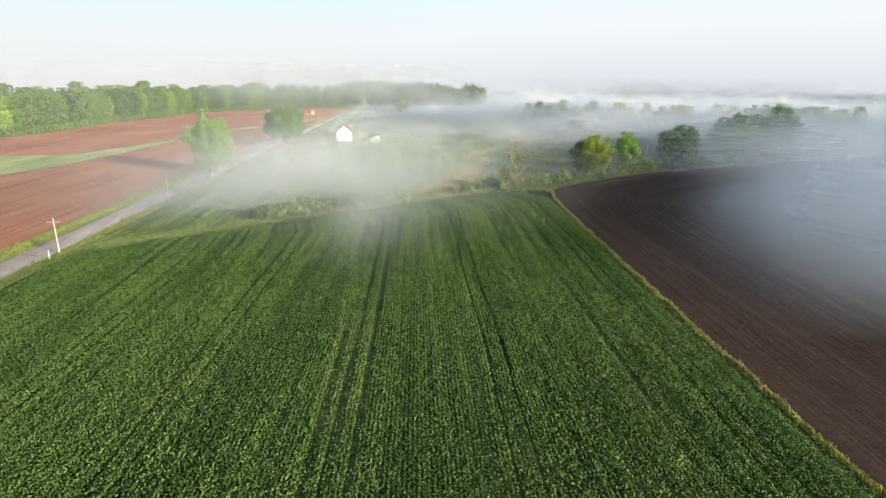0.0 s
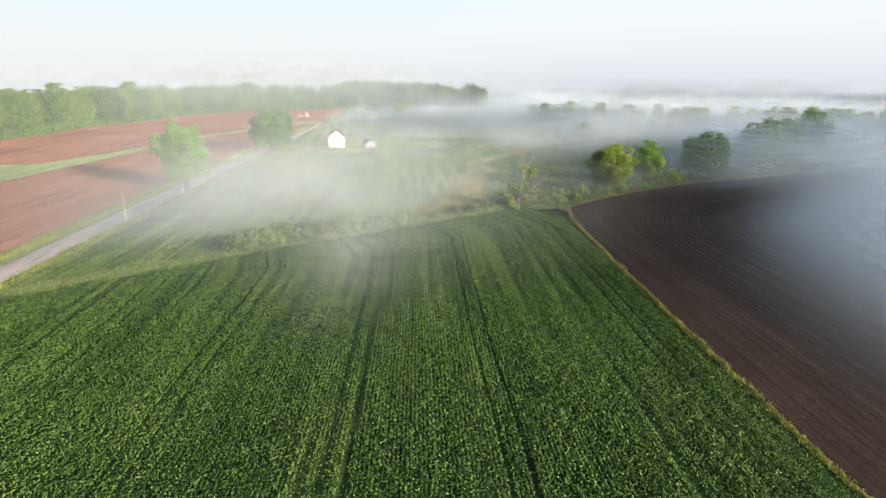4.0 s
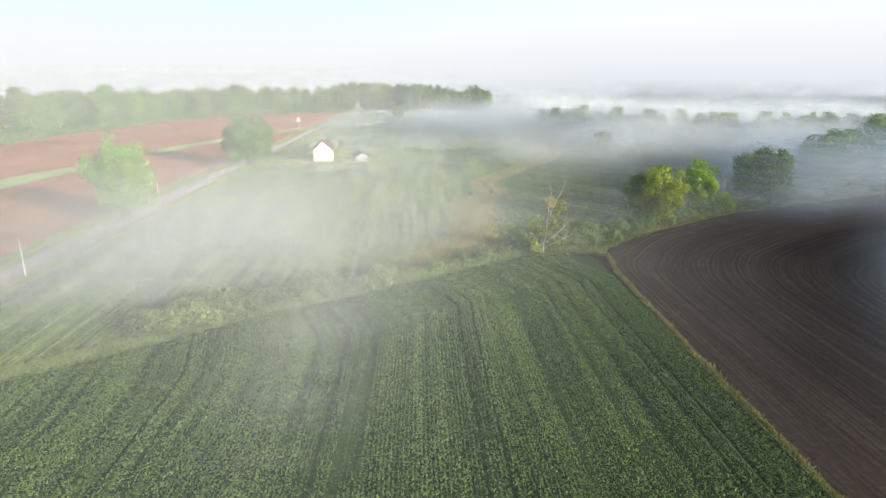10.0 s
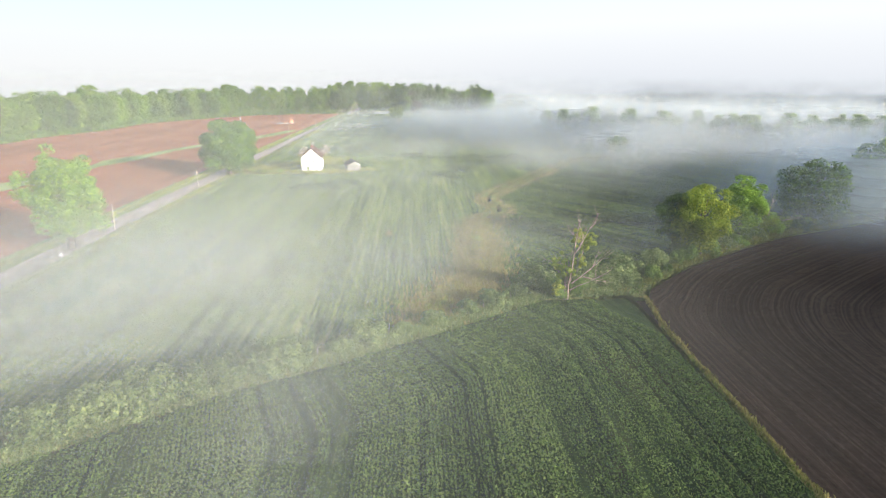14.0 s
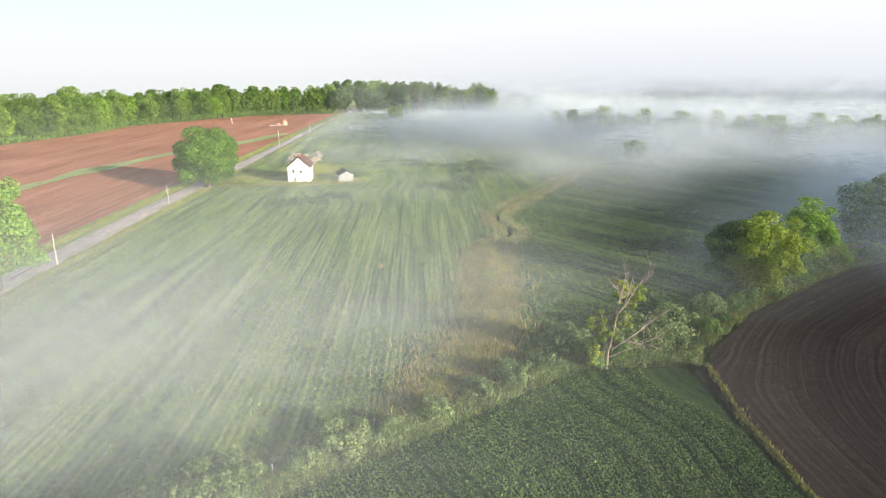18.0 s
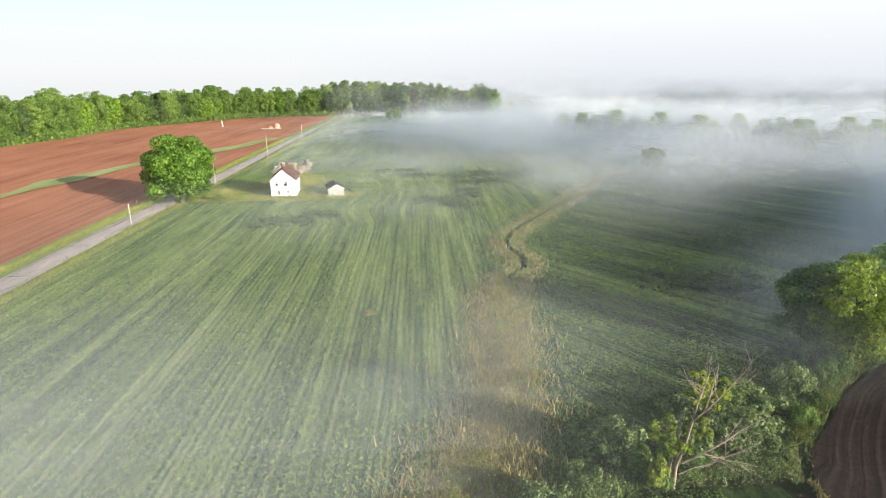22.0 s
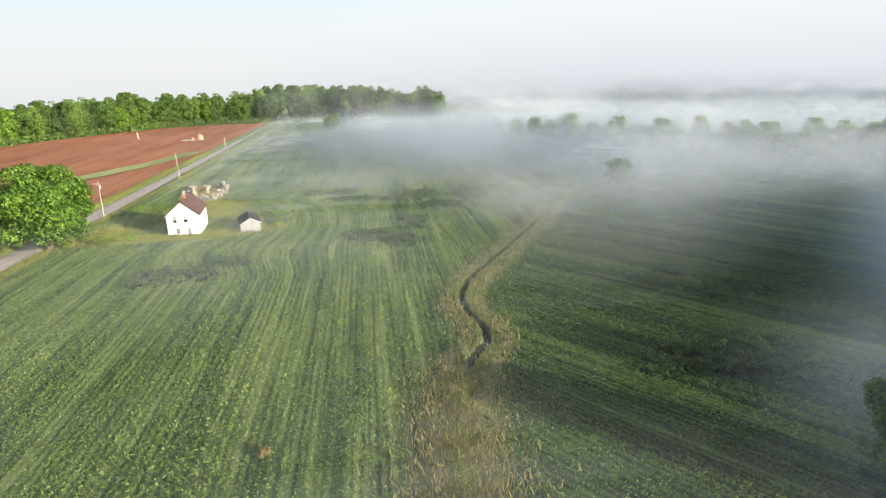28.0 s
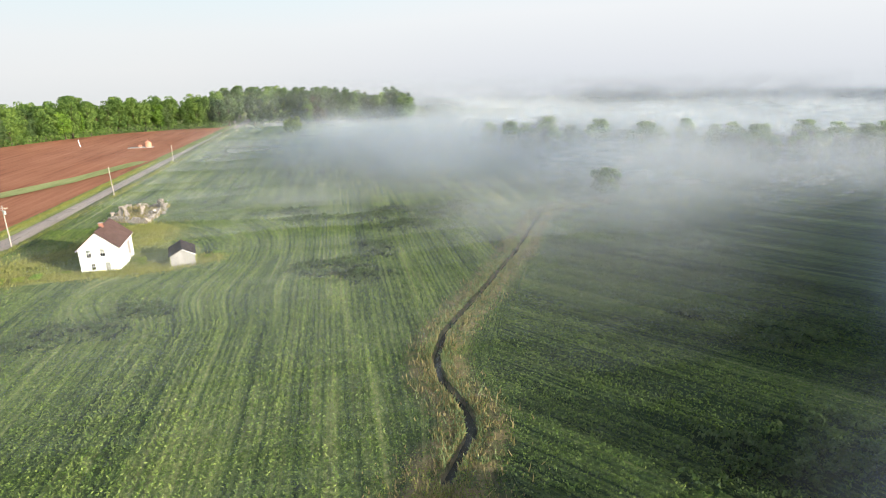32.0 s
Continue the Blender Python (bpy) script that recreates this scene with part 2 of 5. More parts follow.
M_STONE = plain_material("field_stone", (0.20, 0.17, 0.135), (0.42, 0.37, 0.31), 1.8, 0.95, 0.1, bumps=0.7, bump_d=0.05)
M_ORANGE = plain_material("orange_paint", (0.42, 0.17, 0.10), (0.58, 0.29, 0.19), 1.2, 0.6, 0.4)
M_PAINT = plain_material("white_paint", (0.70, 0.69, 0.66), (0.84, 0.83, 0.80), 2.0, 0.6)
M_WATER, _nt, _b = material("stream_water", 0.25, 0.2)
_nt.links.new(ramp(_nt, fuzz(_nt, coords(_nt), 0.7, 4), (0.3, (0.010, 0.013, 0.010)), (0.7, (0.03, 0.032, 0.022))), _b.inputs["Base Color"])
M_GLASS, _nt, _b = material("window_glass", 0.05, 0.5)
_b.inputs["Base Color"].default_value = (0.9, 0.95, 0.95, 1)
_b.inputs["Transmission Weight"].default_value = 1.0
_b.inputs["IOR"].default_value = 1.1


def mist_material(name, tint, back, wisps=True, floor=0.1):
    """Water droplets in the air: each sheet lets most light through, and scatters a little sun and sky light."""
    m, nt, b = material(name)
    nt.nodes.remove(b)
    d = nt.nodes.new("ShaderNodeBsdfDiffuse")
    d.inputs["Color"].default_value = (*tint, 1)
    tl = nt.nodes.new("ShaderNodeBsdfTranslucent")
    tl.inputs["Color"].default_value = (*tint, 1)
    s = nt.nodes.new("ShaderNodeMixShader")
    s.inputs[0].default_value = back
    nt.links.new(d.outputs[0], s.inputs[1])
    nt.links.new(tl.outputs[0], s.inputs[2])
    clear = nt.nodes.new("ShaderNodeBsdfTransparent")
    mx = nt.nodes.new("ShaderNodeMixShader")
    thick = attr(nt, "thick").outputs["Fac"]
    if wisps:
        wisp = calc(nt, "MULTIPLY", ramp(nt, fuzz(nt, coords(nt, 0.022, 0.015, 0.07), 1.0, 5, 0.6), (0.32, (floor, floor, floor)), (0.68, (1, 1, 1))), 1.8 - 0.7 * floor)
        thick = calc(nt, "MULTIPLY", thick, wisp)
    nt.links.new(thick, mx.inputs[0])
    nt.links.new(clear.outputs[0], mx.inputs[1])
    nt.links.new(s.outputs[0], mx.inputs[2])
    nt.links.new(mx.outputs[0], nt.nodes["Material Output"].inputs["Surface"])
    return m


M_MIST = mist_material("mist", (0.455, 0.488, 0.512), 0.35)
M_VEIL = mist_material("veil", (0.40, 0.435, 0.46), 0.35, False)
M_BANK = mist_material("fog_bank", (0.33, 0.345, 0.365), 0.4, False)
M_FOG = mist_material("low_fog", (0.70, 0.77, 0.82), 0.3, True, 0.4)


def backdrop_material():
    """The bright hazy sky low over the horizon: a plain glowing backdrop, white below and pale blue above."""
    m, nt, b = material("horizon_haze")
    nt.nodes.remove(b)
    h = nt.nodes.new("ShaderNodeSeparateXYZ")
    nt.links.new(coords(nt), h.inputs[0])
    g = calc(nt, "MULTIPLY", h.outputs[2], 1 / 200)
    g = calc(nt, "ADD", g, calc(nt, "MULTIPLY", calc(nt, "SUBTRACT", fuzz(nt, coords(nt, 0.003, 0.003, 0.008), 1.0, 2, 0.4), 0.5), 0.03))
    e = nt.nodes.new("ShaderNodeEmission")
    west = ramp(nt, g, (0.0, (0.385, 0.395, 0.402)), (0.22, (0.425, 0.432, 0.436)), (0.40, (0.432, 0.448, 0.455)), (0.72, (0.385, 0.462, 0.488)))
    east = ramp(nt, g, (0.03, (0.330, 0.352, 0.376)), (0.20, (0.388, 0.402, 0.426)), (0.42, (0.442, 0.455, 0.468)), (0.72, (0.405, 0.475, 0.500)))
    nt.links.new(mixc(nt, ramp(nt, calc(nt, "ADD", calc(nt, "MULTIPLY", h.outputs[0], 0.00125), 0.5), (0.30, (0, 0, 0)), (0.75, (1, 1, 1))), west, east), e.inputs["Color"])
    e.inputs["Strength"].default_value = 1.0
    clear = nt.nodes.new("ShaderNodeBsdfTransparent")
    mx = nt.nodes.new("ShaderNodeMixShader")
    nt.links.new(attr(nt, "thick").outputs["Fac"], mx.inputs[0])
    nt.links.new(clear.outputs[0], mx.inputs[1])
    nt.links.new(e.outputs[0], mx.inputs[2])
    nt.links.new(mx.outputs[0], nt.nodes["Material Output"].inputs["Surface"])
    return m


M_HAZE = backdrop_material()


# ---- mesh helpers ----
def np_mesh(name, verts, faces, mat, smooth=False, attrs=None):
    me = bpy.data.meshes.new(name)
    verts, faces = np.asarray(verts, dtype=np.float32), np.asarray(faces, dtype=np.int32)
    k = faces.shape[1]
    me.vertices.add(len(verts))
    me.vertices.foreach_set("co", verts.ravel())
    me.loops.add(faces.size)
    me.loops.foreach_set("vertex_index", faces.ravel())
    me.polygons.add(len(faces))
    me.polygons.foreach_set("loop_start", np.arange(len(faces), dtype=np.int32) * k)
    me.polygons.foreach_set("use_smooth", np.full(len(faces), smooth))
    for key, values in (attrs or {}).items():
        me.attributes.new(key, "FLOAT", "POINT").data.foreach_set("value", np.asarray(values, dtype=np.float32).ravel())
    me.update(calc_edges=True)
    me.materials.append(mat)
    return me


def child(name, me, parent, label="", m=None):
    ob = new(name, me)
    ob.parent = parent
    if m is not None:
        ob.matrix_basis = m
    if label:
        tagged(ob, label)
    return ob


def part(name, bm, mat, parent, label="", m=None):
    me = bpy.data.meshes.new(name)
    bm.to_mesh(me)
    bm.free()
    me.materials.append(mat)
    return child(name, me, parent, label, m)


def base(name, m, label, category, group="", kind=""):
    e = new(name)
    e.empty_display_size = 0.5
    e.matrix_basis = m
    return tagged(e, label, category, group, kind)


def hash2(ix, iy, seed):
    h = np.sin(ix * 127.1 + iy * 311.7 + seed * 74.7) * 43758.5453
    return h - np.floor(h)


def vnoise(x, y, seed=0):
    ix, iy = np.floor(x), np.floor(y)
    fx, fy = x - ix, y - iy
    fx, fy = fx * fx * (3 - 2 * fx), fy * fy * (3 - 2 * fy)
    a, b = hash2(ix, iy, seed), hash2(ix + 1, iy, seed)
    c, d = hash2(ix, iy + 1, seed), hash2(ix + 1, iy + 1, seed)
    return (a * (1 - fx) + b * fx) * (1 - fy) + (c * (1 - fx) + d * fx) * fy


def fbm(x, y, seed=0, n=3):
    return sum(vnoise(x * 2 ** i, y * 2 ** i, seed + i) * 0.5 ** (i + 1) for i in range(n)) / (1 - 0.5 ** n)


def sstep(a, b, x):
    t = np.clip((x - a) / (b - a), 0, 1)
    return t * t * (3 - 2 * t)


def line_dist(x, y, pts):
    """Distance from points to a polyline."""
    best = np.full(np.shape(x), 1e9)
    for (x0, y0), (x1, y1) in zip(pts, pts[1:]):
        dx, dy = x1 - x0, y1 - y0
        t = np.clip(((x - x0) * dx + (y - y0) * dy) / (dx * dx + dy * dy), 0, 1)
        best = np.minimum(best, np.hypot(x - x0 - t * dx, y - y0 - t * dy))
    return best


def grid_faces(nu, nv):
    i = np.arange((nu - 1) * (nv - 1))
    a = (i // (nv - 1)) * nv + i % (nv - 1)
    return np.stack([a, a + nv, a + nv + 1, a + 1], 1)


def sheet(name, X, Y, Z, mat, label, category, row=None, run=None, dry=None, flat=None):
    """A sheet of ground over the grids X, Y, Z."""
    nu, nv = X.shape
    zero = np.zeros_like(X)
    me = np_mesh(name, np.stack([X, Y, Z], -1).reshape(-1, 3), grid_faces(nu, nv), mat, True,
                 {"row": X if row is None else row, "run": Y if run is None else run, "dry": zero if dry is None else dry, "lodged_and_shade": zero if flat is None else flat})
    return tagged(new(name, me), label, category, kind="structure")


def leaves(pos, normal, size, rng, long=1.0, loose=0.55):
    """Kite-shaped leaf sprays, one quad each, facing roughly along normal."""
    n = len(pos)
    nrm = normal + rng.normal(0, loose, (n, 3))
    nrm /= np.linalg.norm(nrm, axis=1, keepdims=True) + 1e-9
    a = np.cross(nrm, rng.normal(0, 1, (n, 3)))
    a /= np.linalg.norm(a, axis=1, keepdims=True) + 1e-9
    b = np.cross(nrm, a)
    s = (size * rng.uniform(0.6, 1.4, n))[:, None]
    v = np.stack([pos - a * s * 0.5 * long, pos + b * s * 0.36 + a * s * 0.05, pos + a * s * 0.5 * long + nrm * s * 0.12, pos - b * s * 0.36 + a * s * 0.05], 1)
    return v.reshape(-1, 3), np.arange(4 * n).reshape(-1, 4)


def blades(x, y, z, h, w, rng, lean=0.35):
    """Upright grass tufts, one narrow triangle each."""
    n = len(x)
    ang = rng.uniform(0, 2 * math.pi, n)
    dx, dy = np.cos(ang) * w * 0.5, np.sin(ang) * w * 0.5
    tx, ty = rng.normal(0, lean, n) * h, rng.normal(0, lean, n) * h
    v = np.stack([np.stack([x - dx, y - dy, z], 1), np.stack([x + dx, y + dy, z], 1), np.stack([x + tx, y + ty, z + h], 1)], 1)
    return v.reshape(-1, 3), np.arange(3 * n).reshape(-1, 3)


def tube(points, radii, seg=7):
    pts = [Vector(p) for p in points]
    V, F = [], []
    for i, (p, r) in enumerate(zip(pts, radii)):
        d = (pts[min(i + 1, len(pts) - 1)] - pts[max(i - 1, 0)]).normalized()
        u = d.cross(Vector((0.3, 0.9, 0.1))).normalized()
        w = d.cross(u)
        for k in range(seg):
            a = 2 * math.pi * k / seg
            V.append(p + (u * math.cos(a) + w * math.sin(a)) * r)
    for i in range(len(pts) - 1):
        for k in range(seg):
            F.append((i * seg + k, i * seg + (k + 1) % seg, (i + 1) * seg + (k + 1) % seg, (i + 1) * seg + k))
    return [tuple(v) for v in V], F


def join(pieces):
    V, F, n = [], [], 0
    for v, f in pieces:
        V += list(v)
        F += [tuple(i + n for i in q) for q in f]
        n += len(v)
    return np.array(V), np.array(F)


def box_bm(x0, x1, y0, y1, z0, z1, bevel=0.0, bm=None):
    bm = bm or bmesh.new()
    r = bmesh.ops.create_cube(bm, size=1.0, matrix=Matrix.Translation(((x0 + x1) / 2, (y0 + y1) / 2, (z0 + z1) / 2)) @ Matrix.Diagonal((x1 - x0, y1 - y0, z1 - z0, 1)))
    if bevel:
        bmesh.ops.bevel(bm, geom=list({e for v in r["verts"] for e in v.link_edges}), offset=bevel, segments=1, affect="EDGES")
    return bm


def prism_bm(poly, axis_from, axis_to, axis="y"):
    """A polygon in x and z pushed along y (or in y and z along x)."""
    bm = bmesh.new()
    rings = []
    for d in (axis_from, axis_to):
        rings.append([bm.verts.new((a, d, b) if axis == "y" else (d, a, b)) for a, b in poly])
    bm.faces.new(rings[0])
    bm.faces.new(rings[1][::-1])
    for i in range(len(poly)):
        j = (i + 1) % len(poly)
        bm.faces.new((rings[0][j], rings[0][i], rings[1][i], rings[1][j]))
    bmesh.ops.recalc_face_normals(bm, faces=bm.faces)
    return bm


# ---- the plan: lines on the ground ----
HEDGE = [(-60, 100), (-47, 110), (-33, 120.5), (-18, 132.5), (-7, 138.5), (7, 148), (21, 158), (34.5, 158.5)]
BROWN_EDGE = [(36, 156), (38.5, 161), (50, 172), (66, 183), (77, 190), (100, 200), (140, 216), (230, 255)]
STREAM = [(18.0, 207.5), (19.0, 209.5), (21.9, 214), (22.4, 218), (20.8, 225), (21.1, 231), (23.6, 238.3), (31.5, 251), (43.7, 271.3), (55.3, 293.5), (59.5, 301.5), (66, 307), (80, 312)]
WEEDS = [(3, 150), (11, 164), (13.5, 178), (14.5, 190), (16.0, 199), (18.0, 208)]
ROAD = [(-64.9, -120), (-64.8, 240), (-63.6, 300), (-62.6, 350), (-61.6, 436), (-58.6, 580), (-57.5, 640), (-56.5, 760)]


def hedge_y(x):
    return np.interp(x, [p[0] for p in HEDGE], [p[1] for p in HEDGE])


def brown_y(x):
    return np.interp(x, [p[0] for p in BROWN_EDGE], [p[1] for p in BROWN_EDGE])


def road_x(y):
    return np.interp(y, [p[1] for p in ROAD], [p[0] for p in ROAD])


def smooth_line(pts, step):
    """Points every step metres along a polyline, rounded at the corners."""
    p = np.array(pts, float)
    s = np.r_[0, np.cumsum(np.hypot(*np.diff(p, axis=0).T))]
    q = np.arange(0, s[-1], step)
    x, y = np.interp(q, s, p[:, 0]), np.interp(q, s, p[:, 1])
    k = max(1, int(3.0 / step))
    ker = np.ones(2 * k + 1) / (2 * k + 1)
    return np.convolve(np.pad(x, k, "edge"), ker, "valid"), np.convolve(np.pad(y, k, "edge"), ker, "valid")


def ribbon(name, xs, ys, width, z, mat, label, category, cells=2, edge=0.0, seed=0, drop=0.0):
    """A strip along a line, with an uneven edge and, if asked, sides that turn down."""
    tx, ty = np.gradient(xs), np.gradient(ys)
    ln = np.hypot(tx, ty)
    nx, ny = -ty / ln, tx / ln
    s = np.cumsum(ln)
    off = np.linspace(-0.5, 0.5, cells + 1)
    W = width + edge * 2 * (vnoise(s * 0.35, s * 0, seed) - 0.5)
    X = xs[:, None] + nx[:, None] * off[None] * W[:, None]
    Y = ys[:, None] + ny[:, None] * off[None] * W[:, None]
    Z = np.full_like(X, z)
    if drop:
        Z[:, 0] -= drop
        Z[:, -1] -= drop
    return sheet(name, X, Y, Z, mat, label, category, row=np.broadcast_to(off * width, X.shape), run=np.broadcast_to(s[:, None], X.shape))


# ---- ground and fields ----
gx = np.r_[-3000, -1500, np.linspace(-700, 700, 57), 1500, 3000]
gy = np.r_[-1500, -600, np.linspace(-300, 1100, 57), 2000, 4000]
X, Y = np.meshgrid(gx, gy, indexing="ij")
sheet("ground", X, Y, np.where((X > -45) & (X < 200) & (Y > 125) & (Y < 560), -1.8, -0.15), M_GRASS, "rough green grassland running to the horizon", "ground")


def near_field():
    xs = np.arange(-59.5, 33.6, 0.3)
    v = np.r_[np.linspace(0, 0.4, 40)[:-1], np.linspace(0.4, 1, 330)]
    X = np.repeat(xs[:, None], len(v), 1)
    Y = -70 + (hedge_y(xs)[:, None] - 1.5 + 70) * v[None]
    head = sstep(18, 3, hedge_y(X) - Y)
    bend = 6.0 * head * sstep(-50, 10, X)
    row = X + bend
    tram = np.zeros_like(X)
    for c in (-37.5, -22.8, -6.2, 8.2, 28.2):
        for side in (-0.95, 0.95):
            w = 0.6 * (fbm(Y * 0.03, Y * 0 + c, 5) - 0.5) * 4
            tram = np.maximum(tram, np.exp(-((row - c - side - w) / 0.2) ** 2))
    tram *= 0.55 + 0.45 * (fbm(X * 0.05, Y * 0.05, 31) > 0.42)
    Z = 0.02 + 0.16 * fbm(X * 0.9, Y * 0.9, 3) + 0.5 * (fbm(X * 0.02, Y * 0.02, 8) - 0.5) - 0.22 * tram + 0.05 * np.cos(row * 2 * math.pi / 1.9)
    Z -= 0.35 * sstep(2.5, 0, hedge_y(X) - Y)
    return sheet("field_near", X, Y, Z, M_CROP, "dark green clover crop in long drilled rows with wheel tracks", "field", row, Y, 0.9 * sstep(0.60, 0.72, fbm(X * 0.12, Y * 0.06, 12)) * 0.2 + 0.7 * sstep(3, 0, hedge_y(X) - Y))


near_field()


def meadow_rows(X, Y):
    """Across-row coordinate of the hay meadow: along the road on the west, slanting east of the stream."""
    ring = -36 + np.hypot(X + 36, (Y - 284) * 0.75)
    w = sstep(246, 276, Y) * sstep(340, 308, Y) * sstep(-40, -30, X) * sstep(10, -12, X)
    west = X * (1 - w) + ring * w
    east = X * 0.78 + Y * 0.62
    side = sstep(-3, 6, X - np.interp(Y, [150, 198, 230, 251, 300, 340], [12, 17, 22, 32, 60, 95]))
    return west, east, side


LODGED = [(-27, 250, 7, 3.5), (-20.5, 256, 4, 2.5), (-32.5, 245.5, 3, 2), (9, 269, 7, 4.5), (14, 264.5, 5, 3), (17, 281, 4, 5), (6, 273, 4, 2.5),
          (-2.5, 321, 8, 3), (4, 311, 7, 2.5), (16, 309, 6, 3), (23, 315, 5, 5), (25.5, 299, 7, 4), (36, 312, 6, 5), (41, 318, 4, 4), (66.5, 227, 7, 3.5), (60, 236, 5, 2), (52, 205, 10, 5), (60, 196, 9, 4)]


def lodged_at(X, Y):
    a = np.zeros_like(X)
    for cx, cy, rx, ry in LODGED:
        a = np.maximum(a, np.exp(-(((X - cx) / rx) ** 2 + ((Y - cy) / ry) ** 2)))
    return sstep(0.47, 0.55, a ** 0.5 * (-0.85 + 2.8 * fbm(X * 0.8, Y * 0.6, 71, 2)))


def meadow():
    xs = np.r_[np.arange(-60.5, 90, 0.6), np.arange(90, 260, 2.5)]
    v = np.r_[np.linspace(0, 0.5, 330)[:-1], np.linspace(0.5, 1, 110)]
    X = np.repeat(xs[:, None], len(v), 1)
    low = np.where(xs < 34.5, hedge_y(xs), brown_y(xs))[:, None] + 1.0
    Y = low + (610 - low) * v[None]
    west, east, side = meadow_rows(X, Y)
    row = west * (1 - side) + east * side
    lod = lodged_at(X, Y)
    Z = 0.12 + 0.22 * fbm(X * 0.5, Y * 0.5, 3) + 0.045 * np.sin(row * 2 * math.pi / 4.2 + 3 * fbm(row * 0.1, Y * 0.01, 2)) + 0.6 * (fbm(X * 0.018, Y * 0.018, 9) - 0.5)
    Z += lod * (1.3 * np.abs(fbm(X * 0.45, Y * 0.3, 44) - 0.5) * 2 - 0.6)
    d = np.minimum(line_dist(X, Y, STREAM), line_dist(X, Y, WEEDS) + 0.4)
    Z += 0.35 * np.exp(-((d - 2.5) / 1.5) ** 2) - 1.2 * sstep(1.3, 0.3, line_dist(X, Y, STREAM))
    Z -= 0.4 * sstep(3.5, 0, Y - low)
    X = X + 0 * Y
    road_side = sstep(6, 0, X + 60)
    dry = 0.9 * sstep(5, 2, d) + 0.7 * sstep(7, 1, line_dist(X, Y, WEEDS)) + 0.35 * road_side + 0.5 * sstep(8, 2, Y - low)
    # The last argument adds painted shade (0.42 * side) to the lodged patches.
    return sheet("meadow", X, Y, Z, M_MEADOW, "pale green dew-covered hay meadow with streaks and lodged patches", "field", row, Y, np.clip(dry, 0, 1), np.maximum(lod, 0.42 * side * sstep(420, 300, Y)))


meadow()


def brown_field():
    xs = np.r_[np.arange(34.2, 110, 0.45), np.arange(110, 230, 2.0)]
    v = np.r_[np.linspace(0, 0.33, 40)[:-1], np.linspace(0.33, 1, 330)]
    X = np.repeat(xs[:, None], len(v), 1)
    Y = -70 + (brown_y(xs)[:, None] - 0.6 + 70) * v[None]
    d1, d2 = X - 34, line_dist(X, Y, BROWN_EDGE[1:])
    k = 5.0
    row = -k * np.log(np.exp(-d1 / k) + np.exp(-d2 / k))
    Z = 0.02 + 0.16 * fbm(X * 0.8, Y * 0.8, 4) + 0.5 * (fbm(X * 0.02, Y * 0.02, 14) - 0.5)
    return sheet("ploughed_field_brown", X, Y, Z, M_BROWN, "dark brown ploughed field with fine curved furrows", "field", row, Y)


brown_field()
TREELINE = [(-235, 180), (-200, 285), (-193, 330), (-196, 395), (-184, 440), (-184, 492), (-154, 554), (-131, 591), (-95, 608), (-66, 612)]


def red_field():
    ys = np.arange(-60, 640, 2.0)
    u = np.linspace(0, 1, 110)
    west = np.interp(ys, [p[1] for p in TREELINE], [p[0] for p in TREELINE])
    west[ys > 611] = -67
    east = road_x(ys) - 6.6 - 0.5 * (vnoise(ys * 0.2, ys * 0, 5) - 0.5)
    east = np.minimum(east, -66)
    X = east[:, None] + (np.minimum(west, east - 0.5) - east)[:, None] * u[None]
    Y = np.repeat(ys[:, None], len(u), 1)
    Z = 0.0 + 0.10 * fbm(X * 0.5, Y * 0.5, 6) + 1.0 * sstep(-110, -190, X) * 0.6
    return sheet("ploughed_field_red", X, Y, Z, M_RED, "bare reddish brown tilled field beside the road", "field", X, Y)


red_field()
sy = np.linspace(150, 440, 120)
sl = np.interp(sy, [150, 200, 226, 232, 290, 310, 324, 348, 378, 402, 426, 440], [-215, -195, -160, -131, -116, -119, -113, -107, -97, -86, -80, -76])
sr = np.interp(sy, [150, 182, 201, 260, 294, 311, 341, 366, 390, 430, 440], [-128, -125, -119.5, -114, -112, -106.5, -103, -92, -81, -71, -70])
su = np.linspace(0, 1, 12)
X = sl[:, None] + (np.maximum(sr, sl + 0.8) - sl)[:, None] * su[None] + 0.5 * (vnoise(sy * 0.3, sy * 0, 3)[:, None] - 0.5)
sheet("grass_strip", X, np.repeat(sy[:, None], 12, 1), 0.30 + 0.15 * fbm(X * 0.7, X * 0 + sy[:, None] * 0.7, 5) + 0.6 * sstep(-110, -190, X), M_STRIP, "pale green grass waterway across the tilled field", "grass strip")

rx, ry = smooth_line(ROAD, 2.0)
ribbon("road", rx, ry, 5.8, 0.10, M_ROAD, "narrow worn pale grey asphalt country road", "road", 6, 0.25, 3, 0.14)
for side, nm in ((-1, "west"), (1, "east")):
    ribbon(f"road_edge_line_{nm}", rx + side * 2.62, ry, 0.10, 0.108, M_EDGE, "faded pale edge line along the asphalt", "road marking", 1)
rng = np.random.default_rng(5)
for i in range(16):
    cy = 80 + 19 * i + rng.uniform(-5, 5)
    n = 14
    along = rng.uniform(0, 1) < 0.6
    cx = road_x(cy) + rng.uniform(-1.6, 1.6)
    t = np.linspace(0, 1, n)
    px = cx + (np.cumsum(rng.normal(0, 0.09, n)) if along else (t - 0.5) * 3.6)
    py = cy + (t * 9 if along else np.cumsum(rng.normal(0, 0.12, n)))
    ribbon("tar_seam", px, py, 0.16, 0.106, M_CRACK, "dark tar seam sealing a crack in the asphalt", "road crack", 1, 0.08, i)
vy = np.arange(-60, 620, 2.0)
